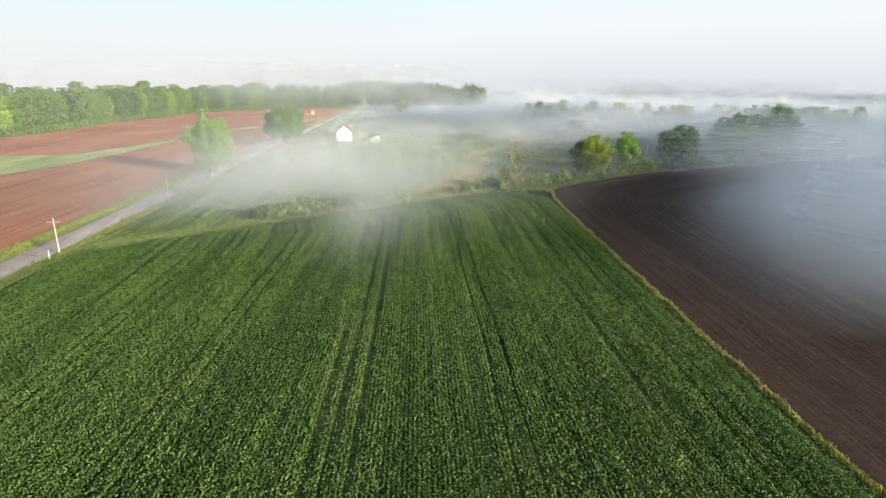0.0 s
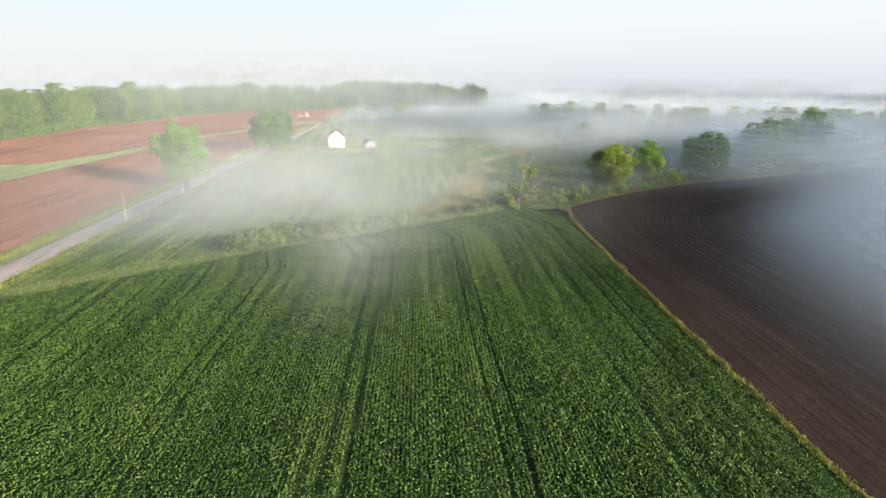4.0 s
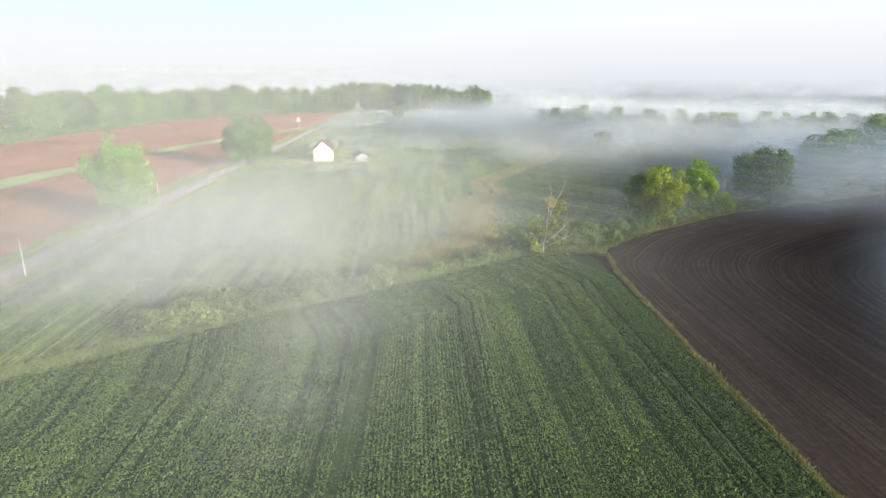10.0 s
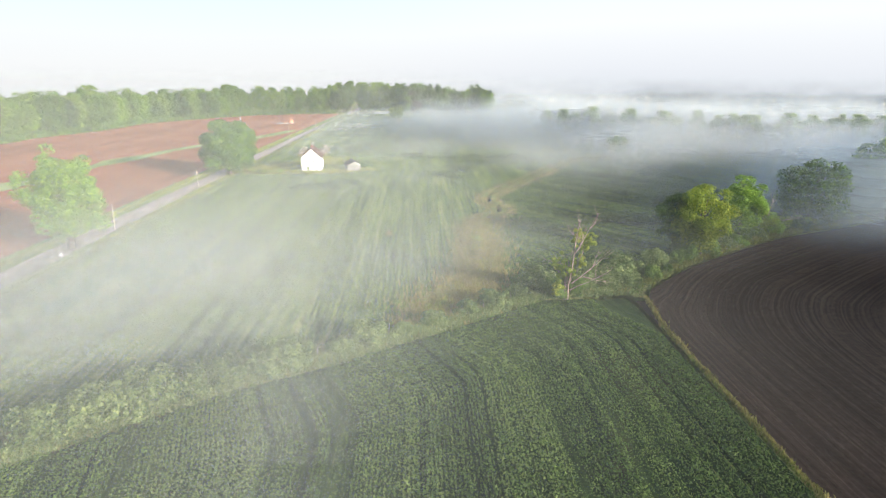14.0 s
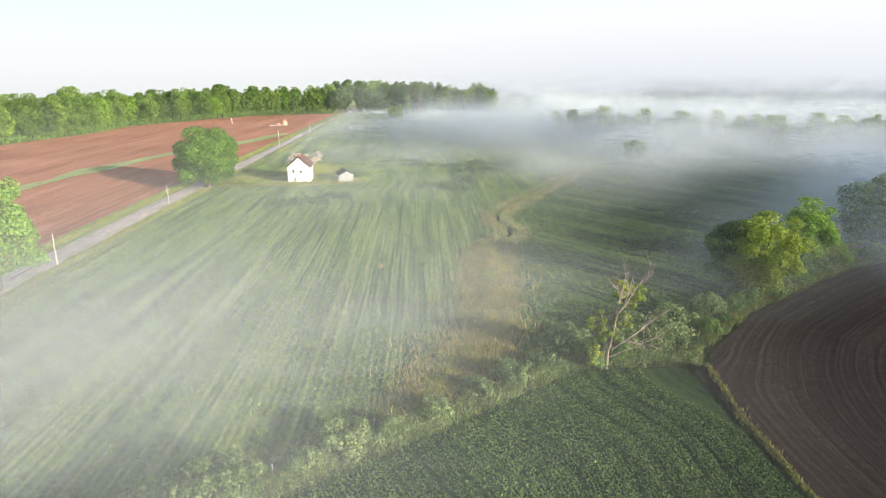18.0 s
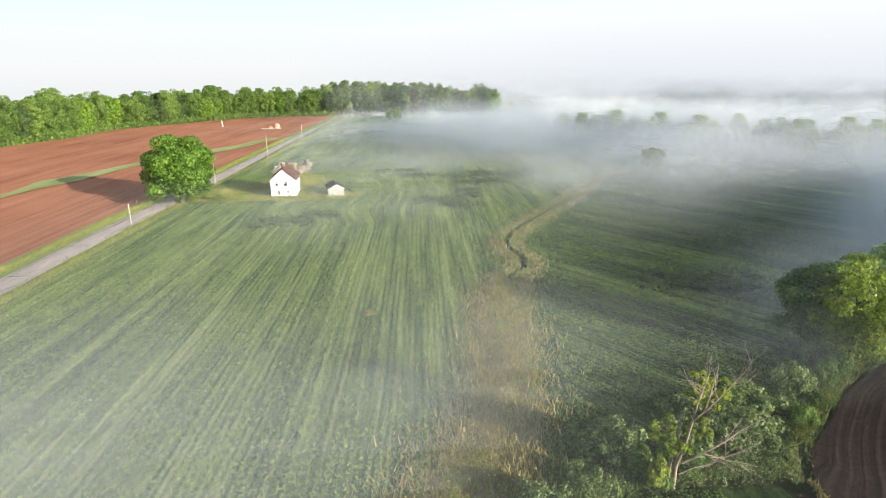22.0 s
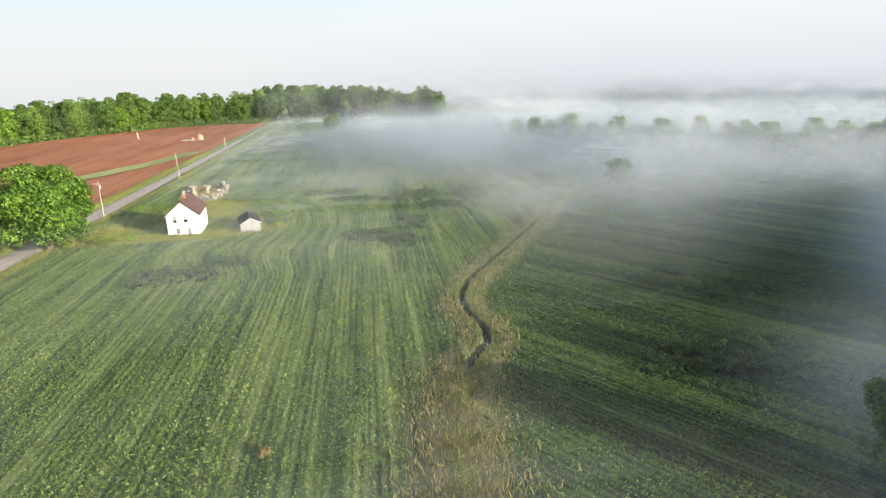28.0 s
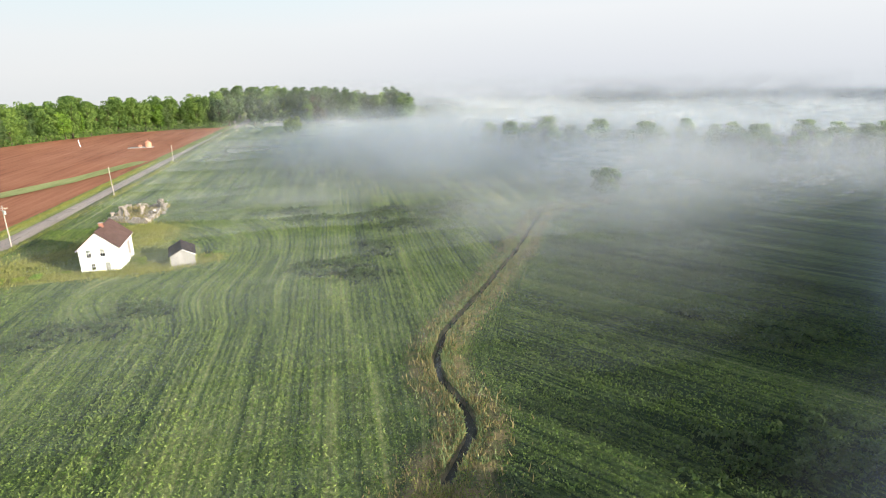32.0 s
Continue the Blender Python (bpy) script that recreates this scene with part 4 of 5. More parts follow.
def weed_band(name, pts, width, n, hmin, hmax, mat, seed, label, leafy=False, z=0.15, w=0.16, off=True):
    rng = np.random.default_rng(seed)
    p = np.array(pts, float)
    s = np.r_[0, np.cumsum(np.hypot(*np.diff(p, axis=0).T))]
    q = rng.uniform(0, s[-1], n)
    x, y = np.interp(q, s, p[:, 0]), np.interp(q, s, p[:, 1])
    a = rng.uniform(0, 2 * math.pi, n)
    r = np.abs(rng.normal(0, 0.5, n)) * width * (0.6 + 0.8 * vnoise(q * 0.25, q * 0, seed))
    x, y = x + np.cos(a) * r, y + np.sin(a) * r
    keep = line_dist(x, y, STREAM) > 0.62
    if off:
        keep &= np.where(x < 34.8, y > hedge_y(x) - 2.2, y > brown_y(x) - 0.4) | (x < -57)
    x, y, q = x[keep], y[keep], q[keep]
    h = rng.uniform(hmin, hmax, len(x)) * (0.5 + vnoise(q * 0.4, x * 0.5, seed + 3))
    zz = np.full(len(x), z)
    if leafy:
        v, f = leaves(np.stack([x, y, zz + h * rng.uniform(0.2, 1, len(x))], 1), np.tile([0.1, -0.3, 0.8], (len(x), 1)), np.full(len(x), 0.17), rng)
    else:
        v, f = blades(x, y, zz, h, np.full(len(x), w), rng, 0.3)
    return tagged(new(name, np_mesh(name, v, f, mat)), label, "weeds", kind="stuff")


weed_band("fence_row_weeds", HEDGE, 2.0, 22000, 0.3, 1.0, M_LEAF_GREY, 51, "tall grey-green weeds along the fence row")
weed_band("fence_row_stalks", HEDGE, 1.6, 2500, 0.4, 1.0, M_DRY, 52, "dry tan stalks along the fence row")
weed_band("fence_row_leaves", HEDGE, 2.4, 30000, 0.3, 1.0, M_LEAF_GREY, 53, "leafy weeds in the fence row", True)
weed_band("corner_weeds", [(22, 161), (30, 161), (37, 165), (44, 171)], 6.0, 26000, 0.3, 1.2, M_LEAF_GREY, 54, "rank green weeds at the field corner", True)
weed_band("hedgerow_grass", [(x, y + 1.3) for x, y in BROWN_EDGE[1:7]], 1.8, 14000, 0.3, 0.9, M_LONG, 55, "long grass along the ploughed field edge")
weed_band("field_margin_grass", [(34.3, 8), (33.8, 60), (33.8, 110), (34.6, 146), (36.3, 157)], 0.42, 8000, 0.2, 0.45, M_DRY, 56, "thin pale grass line between the crop and the ploughed soil", w=0.2, off=False)
weed_band("field_margin_green", [(34.0, 8), (33.5, 60), (33.5, 110), (34.3, 146)], 0.4, 3200, 0.15, 0.4, M_LONG, 57, "green grass in the field margin", w=0.2, off=False)
weed_band("stream_weeds", STREAM[1:], 3.4, 22000, 0.3, 0.8, M_DRY, 58, "tan weeds lining both banks of the stream", z=0.35, w=0.2)
weed_band("stream_bank_grass", STREAM[1:], 3.0, 22000, 0.3, 0.8, M_LEAF_GREY, 59, "grey-green grass on the stream banks", z=0.35, w=0.2)
weed_band("ditch_weeds", WEEDS, 5.5, 34000, 0.3, 1.0, M_DRY, 60, "tan and yellow weeds in the damp hollow", w=0.2)
weed_band("ditch_leaves", WEEDS, 4.5, 34000, 0.2, 0.8, M_LEAF_YELLOW, 61, "leafy weeds in the damp hollow", True)
weed_band("verge_grass_west", [(road_x(y) - 5.2, y) for y in range(40, 460, 20)], 1.7, 26000, 0.2, 0.6, M_LONG, 62, "yellow-green grass on the road verge", w=0.22)
weed_band("verge_grass_east", [(road_x(y) + 4.6, y) for y in range(40, 460, 20)], 1.6, 26000, 0.2, 0.7, M_LONG, 63, "yellow-green grass on the road verge", w=0.22)
weed_band("verge_weeds", [(-60.5, 60), (-59.5, 90), (-56, 104), (-50, 109)], 2.2, 9000, 0.4, 1.0, M_LEAF_GREY, 64, "leafy weeds between the road and the crop", True, off=False)
weed_band("yard_weeds", [(-60, 277), (-50, 278), (-40, 277.5), (-30, 279), (-22, 279.5), (-15, 283)], 3.2, 22000, 0.3, 0.8, M_LONG, 65, "long yellow-green grass in front of the farmhouse", z=0.3, w=0.2)
weed_band("yard_grass_blades", [(-52, 284), (-42, 296), (-30, 300), (-34, 312), (-40, 312)], 7.0, 16000, 0.2, 0.5, M_LONG, 66, "rough grass round the farmhouse", z=0.6, w=0.22)


# ---- buildings ----
def wall_bm(width, height, gable, holes, thick=0.2):
    """A wall in x and z with openings through it; gable: the ridge's height over the middle, or 0."""
    bm = bmesh.new()
    xs = sorted({0.0, width, *[v for h in holes for v in (h[0], h[1])]})
    zs = sorted({0.0, height, *[v for h in holes for v in (h[2], h[3])]})
    for x0, x1 in zip(xs, xs[1:]):
        for z0, z1 in zip(zs, zs[1:]):
            cx, cz = (x0 + x1) / 2, (z0 + z1) / 2
            if not any(h[0] < cx < h[1] and h[2] < cz < h[3] for h in holes):
                vs = [bm.verts.new(c) for c in ((x0, 0, z0), (x1, 0, z0), (x1, 0, z1), (x0, 0, z1))]
                bm.faces.new(vs)
    if gable:
        bm.faces.new([bm.verts.new(c) for c in ((0, 0, height), (width, 0, height), (width / 2, 0, gable))])
    bmesh.ops.remove_doubles(bm, verts=bm.verts, dist=0.001)
    r = bmesh.ops.extrude_face_region(bm, geom=bm.faces[:])
    bmesh.ops.translate(bm, verts=[g for g in r["geom"] if isinstance(g, bmesh.types.BMVert)], vec=(0, thick, 0))
    bmesh.ops.recalc_face_normals(bm, faces=bm.faces)
    return bm


def window(parent, x0, x1, z0, z1, m=None, blind=None):
    """A sash window in an opening of the wall's front face; m turns it to another wall."""
    m = m or Matrix()
    bm = bmesh.new()
    for a in ((x0 - 0.09, x0 + 0.03, z0 - 0.09, z1 + 0.09), (x1 - 0.03, x1 + 0.09, z0 - 0.09, z1 + 0.09)):
        box_bm(a[0], a[1], -0.05, 0.1, a[2], a[3], 0.0, bm)
    box_bm(x0 + 0.03, x1 - 0.03, -0.05, 0.1, z1 - 0.03, z1 + 0.09, 0.0, bm)
    box_bm(x0 + 0.03, x1 - 0.03, 0.0, 0.1, (z0 + z1) / 2 - 0.03, (z0 + z1) / 2 + 0.03, 0.0, bm)
    box_bm((x0 + x1) / 2 - 0.018, (x0 + x1) / 2 + 0.018, 0.02, 0.08, z0 + 0.03, z1 - 0.03, 0.0, bm)
    w = part("window", bm, M_PAINT, parent, "white-framed sash window", m)
    part("window_sill", box_bm(x0 - 0.12, x1 + 0.12, -0.12, 0.12, z0 - 0.10, z0 + 0.03, 0.01), M_PAINT, w)
    for lo, hi in ((z0 + 0.03, (z0 + z1) / 2 - 0.03), ((z0 + z1) / 2 + 0.03, z1 - 0.03)):
        part("pane", box_bm(x0 + 0.03, x1 - 0.03, 0.045, 0.055, lo, hi), M_GLASS, w)
    if blind:
        part("blind", box_bm(x0 + 0.02, x1 - 0.02, 0.14, 0.16, z0 + (z1 - z0) * blind, z1), M_CURTAIN, w, "pale blind inside the glass")
    return w


def farmhouse():
    W, D, EV, RG = 6.7, 11.0, 5.0, 7.9
    e = base("farmhouse", pose(-37.2, 277.9, 0.25, 0, 0, 5.5), "abandoned white two-storey farmhouse with a rusty brown roof", "house")
    fr = [(1.25, 2.1, 3.3, 4.75), (3.55, 4.4, 3.3, 4.75), (1.75, 2.5, 0.85, 2.15), (4.1, 4.95, 0.35, 2.15)]
    part("front_wall", wall_bm(W, EV, RG, fr), M_WHITE, e)
    for i, (a, b, c, d) in enumerate(fr):
        window(e, a, b, c, d, None, (0.55, 0.4, 0.8, 0.1)[i])
    part("rear_wall", wall_bm(W, EV, RG, []), M_WHITE, e, "", pose(0, D - 0.2, 0))
    left = [(2.0, 2.9, 3.2, 4.6), (6.5, 7.4, 3.2, 4.6), (2.0, 2.9, 0.8, 2.2), (6.5, 7.4, 0.8, 2.2)]
    lm = pose(0, D - 0.22, 0, 0, 0, -90)
    part("side_wall", wall_bm(D - 0.44, EV, 0, left), M_WHITE, e, "", lm)
    for a, b, c, d in left:
        window(e, a, b, c, d, lm, 0.5)
    right = [(3.2, 4.1, 3.3, 4.7), (3.2, 4.1, 0.8, 2.2), (6.6, 10.0, 2.6, 4.9), (6.6, 10.0, 0.2, 2.3)]
    rm = pose(W, 0.22, 0, 0, 0, 90)
    part("side_wall", wall_bm(D - 0.44, EV, 0, right), M_WHITE, e, "white wall with a two-storey porch let into it", rm)
    for a, b, c, d in right[:2]:
        window(e, a, b, c, d, rm, 0.5)
    part("porch_back", box_bm(W - 1.7, W - 1.6, 6.4, 10.6, 0.1, 5.0), M_DARK, e, "dark back wall of the porch")
    part("porch_floor", box_bm(W - 1.6, W - 0.02, 6.6, 10.4, 2.36, 2.52, 0.02), M_GREYBOARD, e)
    for y in (7.8, 9.1):
        part("porch_post", box_bm(W - 0.16, W - 0.04, y - 0.06, y + 0.06, 0.1, 5.0, 0.01), M_PAINT, e)
    part("porch_screen", box_bm(W + 0.02, W + 0.07, 6.7, 8.4, 1.5, 4.0), M_GREYBOARD, e, "grey weathered boards hanging across the porch")
    part("foundation", box_bm(0.08, W - 0.08, 0.08, D - 0.08, -0.6, 0.0, 0.03), M_STONE, e, "rough stone foundation")
    part("floor", box_bm(0.25, W - 1.8, 0.25, D - 0.25, 2.42, 2.6), M_GREYBOARD, e)
    part("interior_wall", box_bm(W / 2 - 0.05, W / 2 + 0.05, 0.4, D - 0.4, 0.0, 5.0), M_DARK, e)
    # roof: two slopes, each laid in seamed strips
    n = math.hypot(W / 2 + 0.35, (RG - EV) * (W / 2 + 0.35) / (W / 2))
    ang = math.degrees(math.atan2(RG - EV, W / 2))
    for sgn in (-1, 1):
        m = pose(W / 2, -0.3, RG + 0.03, 0, ang * sgn, 0) if sgn > 0 else pose(W / 2, D + 0.3, RG + 0.03, 0, ang, 180)
        slope = part("roof_slope", box_bm(0, n, 0, D + 0.6, 0.0, 0.10, 0.01), M_ROOF, e, "rusty red-brown metal roof", m)
        for k in range(19):
            y = 0.15 + k * 0.6
            part("seam", box_bm(0.02, n - 0.02, y, y + 0.05, 0.10, 0.135), M_ROOF, slope)
        part("fascia", box_bm(n - 0.05, n + 0.02, 0.0, D + 0.6, -0.16, 0.02), M_PAINT, slope)
    part("ridge_cap", box_bm(W / 2 - 0.14, W / 2 + 0.14, -0.3, D + 0.3, RG + 0.1, RG + 0.18, 0.03), M_ROOF, e)
    ch = part("chimney", box_bm(W / 2 - 0.35, W / 2 + 0.35, 4.3, 5.0, RG - 0.6, RG + 0.75, 0.02), M_BRICK, e, "old red brick chimney")
    part("chimney_cap", box_bm(W / 2 - 0.42, W / 2 + 0.42, 4.23, 5.07, RG + 0.752, RG + 0.86, 0.02), M_STONE, ch)
    # clapboards on the front and the sunlit side, proud of the wall
    board = bpy.data.meshes.new("clapboard")
    b = prism_bm([(-0.035, 0.0), (0.0, 0.0), (0.0, 0.235), (-0.008, 0.235)], 0.0, 1.0, "x")
    b.to_mesh(board)
    b.free()
    board.materials.append(M_WHITE)

    def boards(holes, length, m, gable):
        k = 0
        z = 0.02
        while z < (RG if gable else EV) - 0.25:
            x0, x1 = 0.0, length
            if gable and z + 0.235 > EV:
                cut = (z + 0.24 - EV) / (RG - EV) * W / 2
                x0, x1 = cut, length - cut
            spans = [(x0, x1)]
            for h in holes:
                if h[2] - 0.12 < z + 0.235 and z < h[3] + 0.09:
                    spans = [q for a, c in spans for q in ((a, min(c, h[0] - 0.1)), (max(a, h[1] + 0.1), c)) if q[1] - q[0] > 0.05]
            for a, c in spans:
                o = child("clapboard", board, e, "", m @ pose(a, -0.004, z) @ Matrix.Diagonal((c - a, 1, 1, 1)))
            z += 0.24
            k += 1

    boards(fr, W, Matrix(), True)
    boards(right, D - 0.44, rm, False)
    return e


farmhouse()


def shed():
    W, D, EV, RG = 4.3, 7.0, 2.3, 3.45
    e = base("shed", pose(-21.7, 278.3, 0.25, 0, 0, 14), "small weathered grey wooden shed with a dark roof", "shed")
    dr = [(1.2, 3.0, 0.0, 1.95)]
    part("front_wall", wall_bm(W, EV, RG, dr, 0.12), M_SHED, e)
    for k in range(2):
        d = part("door", box_bm(1.22 + 0.89 * k, 2.09 + 0.89 * k, 0.03, 0.08, 0.03, 1.93, 0.005), M_SHED, e, "grey plank door")
        for z in (0.4, 1.5):
            part("batten", box_bm(1.27 + 0.89 * k, 2.04 + 0.89 * k, 0.005, 0.03, z, z + 0.12), M_SHED, d)
    part("rear_wall", wall_bm(W, EV, RG, [], 0.12), M_SHED, e, "", pose(0, D - 0.12, 0))
    part("side_wall", box_bm(0, 0.12, 0.13, D - 0.13, 0, EV), M_SHED, e)
    part("side_wall", box_bm(W - 0.12, W, 0.13, D - 0.13, 0, EV), M_SHED, e)
    part("sill_stones", box_bm(0.05, W - 0.05, 0.05, D - 0.05, -0.5, -0.01, 0.03), M_STONE, e)
    n = math.hypot(W / 2 + 0.25, (RG - EV) * (W / 2 + 0.25) / (W / 2))
    ang = math.degrees(math.atan2(RG - EV, W / 2))
    for sgn in (-1, 1):
        m = pose(W / 2, -0.25, RG + 0.03, 0, ang, 0) if sgn > 0 else pose(W / 2, D + 0.25, RG + 0.03, 0, ang, 180)
        s = part("roof_slope", box_bm(0, n, 0, D + 0.5, 0, 0.08, 0.01), M_SHEDROOF, e, "dark shingled roof", m)
        for k in range(8):
            part("shingle_course", box_bm(k * n / 8 + 0.02, (k + 1) * n / 8, 0.0, D + 0.5, 0.08, 0.10 + 0.012 * (k % 2)), M_SHEDROOF, s)
        part("fascia", box_bm(0.05, n, -0.03, -0.002, -0.05, 0.10), M_PAINT, s)
    part("ridge_cap", box_bm(W / 2 - 0.12, W / 2 + 0.12, -0.25, D + 0.25, RG + 0.10, RG + 0.16, 0.02), M_SHEDROOF, e)
    for k in range(11):
        x = 0.2 + k * 0.39
        top = EV + (RG - EV) * (1 - abs(x - W / 2) / (W / 2)) - 0.06
        if 1.1 < x < 3.1:
            part("batten", box_bm(x, x + 0.05, -0.025, -0.002, 2.0, top), M_SHED, e)
        else:
            part("batten", box_bm(x, x + 0.05, -0.025, -0.002, 0.02, top), M_SHED, e)
    return e


shed()


# ---- ruined barn foundation ----
def stone_mesh(seed, sx, sy, sz):
    rng = np.random.default_rng(seed)
    bm = bmesh.new()
    bmesh.ops.create_cube(bm, size=1.0, matrix=Matrix.Diagonal((sx, sy, sz, 1)))
    bmesh.ops.bevel(bm, geom=bm.edges[:], offset=0.10 * min(sx, sy, sz), segments=1, affect="EDGES")
    for v in bm.verts:
        v.co += Vector(rng.normal(0, 0.05, 3))
    me = bpy.data.meshes.new("stone")
    bm.to_mesh(me)
    bm.free()
    me.materials.append(M_STONE)
    return me


STONES = [stone_mesh(k, *d) for k, d in enumerate(((0.9, 0.55, 0.42), (0.7, 0.6, 0.36), (1.1, 0.6, 0.45), (0.6, 0.5, 0.5), (0.8, 0.7, 0.4)))]


def ruin():
    rng = np.random.default_rng(77)
    e = base("barn_ruin", pose(-42, 328, 0.4), "ruined pale stone barn foundation with leaning pillars", "ruin")
    a, b, c, d = Vector((-4.6, -6, 0)), Vector((5.4, -11, 0)), Vector((4.8, 7.5, 0)), Vector((-6.5, 12, 0))

    def course(p, q, levels, gaps=0.0):
        L = (q - p).length
        ang = math.degrees(math.atan2(q.y - p.y, q.x - p.x))
        for lv in range(levels):
            s = 0.45 * (lv % 2)
            while s < L:
                if rng.uniform() > gaps * (lv + 1) / levels:
                    o = p.lerp(q, s / L)
                    child("stone", STONES[rng.integers(5)], e, "", pose(o.x, o.y, 0.18 + lv * 0.38, rng.normal(0, 4), rng.normal(0, 4), ang + rng.normal(0, 6)))
                s += 0.85

    course(a, b, 4, 0.35)
    course(b, c, 3, 0.75)
    course(d, c, 3, 0.6)
    course(a, d, 2, 0.7)
    for x, y, h, t in ((-3.6, -1.5, 3.0, 3), (-1.6, -2.5, 3.3, -4), (1.2, -0.5, 2.7, 5), (-4.6, -4.6, 2.2, 2), (5.0, 6.0, 3.0, -3), (5.6, 4.2, 2.4, 6), (3.4, 7.0, 2.8, 2)):
        n = int(h / 0.42)
        for k in range(n):
            child("stone", STONES[(k * 2 + int(h * 10)) % 5], e, "", pose(x + 0.02 * t * k, y, 0.2 + k * 0.42, rng.normal(0, 3), rng.normal(0, 3) + t * 0.5, rng.uniform(-15, 15)))
    for k in range(46):
        x, y = rng.normal(4.0, 1.3), rng.normal(1.0, 3.2)
        child("stone", STONES[rng.integers(5)], e, "", pose(x, y, 0.2 + 0.4 * max(0, 1 - abs(x - 4) / 1.6) * rng.uniform(0.3, 2.2), rng.uniform(-25, 25), rng.uniform(-25, 25), rng.uniform(0, 360)))
    return e


ruin()
tagged(new("ruin_weeds", np_mesh("ruin_weeds", *blades(*(lambda r: (r.uniform(-47, -36, 2600), r.uniform(319, 338, 2600), np.full(2600, 0.5), r.uniform(0.3, 1.1, 2600), np.full(2600, 0.2)))(np.random.default_rng(3)), np.random.default_rng(4)), M_DRY)), "dry tan weeds growing inside the ruin", "weeds", kind="stuff")


# ---- poles and roadside posts ----
def pole(x, y, h, label, lean=0.0, arm=False, can=False):
    e = base("utility_pole", pose(x, y, 0.1, 0, lean, 0), label, "utility pole", "poles along the road")
    v, f = tube([(0, 0, -0.4), (0, 0, h * 0.5), (0, 0, h)], [0.16, 0.14, 0.11], 10)
    child("post", np_mesh("post", v, f, M_POLE, True), e)
    part("pole_cap", box_bm(-0.10, 0.10, -0.10, 0.10, h - 0.02, h + 0.03, 0.01), M_METAL, e)
    if arm:
        a = part("crossarm", box_bm(-1.1, 1.1, -0.17, -0.07, h - 0.65, h - 0.52, 0.01), M_POLE, e)
        for k in (-1.0, -0.45, 0.45, 1.0):
            b = bmesh.new()
            bmesh.ops.create_cone(b, cap_ends=True, segments=8, radius1=0.05, radius2=0.035, depth=0.2, matrix=Matrix.Translation((k, -0.12, h - 0.42)))
            part("insulator", b, M_STONE, a)
        for s in (-1, 1):
            part("brace", box_bm(-0.02, 0.9, -0.06, -0.03, -0.02, 0.02), M_METAL, e, "", pose(0, -0.08, h - 1.2, 0, -38, 0) if s > 0 else pose(0, -0.02, h - 1.2, 0, -38, 180))
    if can:
        b = bmesh.new()
        bmesh.ops.create_cone(b, cap_ends=True, segments=14, radius1=0.24, radius2=0.24, depth=0.8, matrix=Matrix.Translation((0.36, -0.1, h - 1.5)))
        bmesh.ops.bevel(b, geom=[q for q in b.edges if q.calc_face_angle(0) > 1], offset=0.04, segments=2, affect="EDGES")
        t = part("transformer", b, M_METAL, e, "grey transformer can")
        part("bushing", box_bm(0.30, 0.40, -0.14, -0.06, h - 1.1, h - 0.9, 0.01), M_STONE, t)
        part("bracket", box_bm(0.08, 0.16, -0.14, -0.06, h - 1.7, h - 1.3, 0.01), M_METAL, t)
    return e


for x, y, h, ln, arm, can in ((-61.1, 99.3, 6.2, -1.0, True, False), (-62.3, 148.3, 5.9, -0.5, False, False), (-61.6, 199.0, 5.8, 0.6, False, False), (-61.4, 248.0, 5.4, -1.0, False, False),
                              (-60.9, 303.5, 9.3, 0, True, True), (-57.9, 359.5, 9.2, -1.5, False, False), (-57.9, 433, 7.5, 0, False, False), (-50.7, 561, 8.0, 0, True, False),
                              (-51.4, 614, 8.0, 0, True, True), (-43.6, 638, 8.0, 0, False, False)):
    pole(x, y, h, "weathered wooden utility pole with crossarm by the road" if arm else "plain weathered wooden pole on the grass verge", ln, arm, can)


def post(x, y, h, r, label, mat=None, lean=0.0, plate=False):
    e = base("marker_post", pose(x, y, 0.15, 0, lean, 0), label, "post")
    v, f = tube([(0, 0, -0.3), (0, 0, h * 0.6), (0, 0, h)], [r, r, r * 0.9], 8)
    child("stake", np_mesh("stake", v, f, mat or M_PAINT, True), e)
    part("cap", box_bm(-r, r, -r, r, h - 0.01, h + 0.02), M_METAL, e)
    if plate:
        part("plate", box_bm(-0.3, 0.3, -r - 0.03, -r, h - 0.6, h - 0.05, 0.005), M_PAINT, e, "plain white sign plate")
    return e


post(-60.6, 95.6, 1.7, 0.07, "short white marker stake beside the pole")
post(-61.9, 179.8, 1.1, 0.05, "small white roadside sign on a post", plate=True)
post(-70.8, 271.6, 1.3, 0.06, "short pale post on the road verge")
post(-125.5, 517, 3.6, 0.22, "leaning white pipe standing in the tilled field", lean=-8)
for x, y in ((-1.5, 145.2), (5, 148.6), (-9.5, 138.8), (-0.2, 146), (11.5, 153), (16, 156.5)):
    post(x, y, 1.3, 0.06, "old grey fence post in the fence row", M_GREYBOARD, rng.uniform(-6, 6))


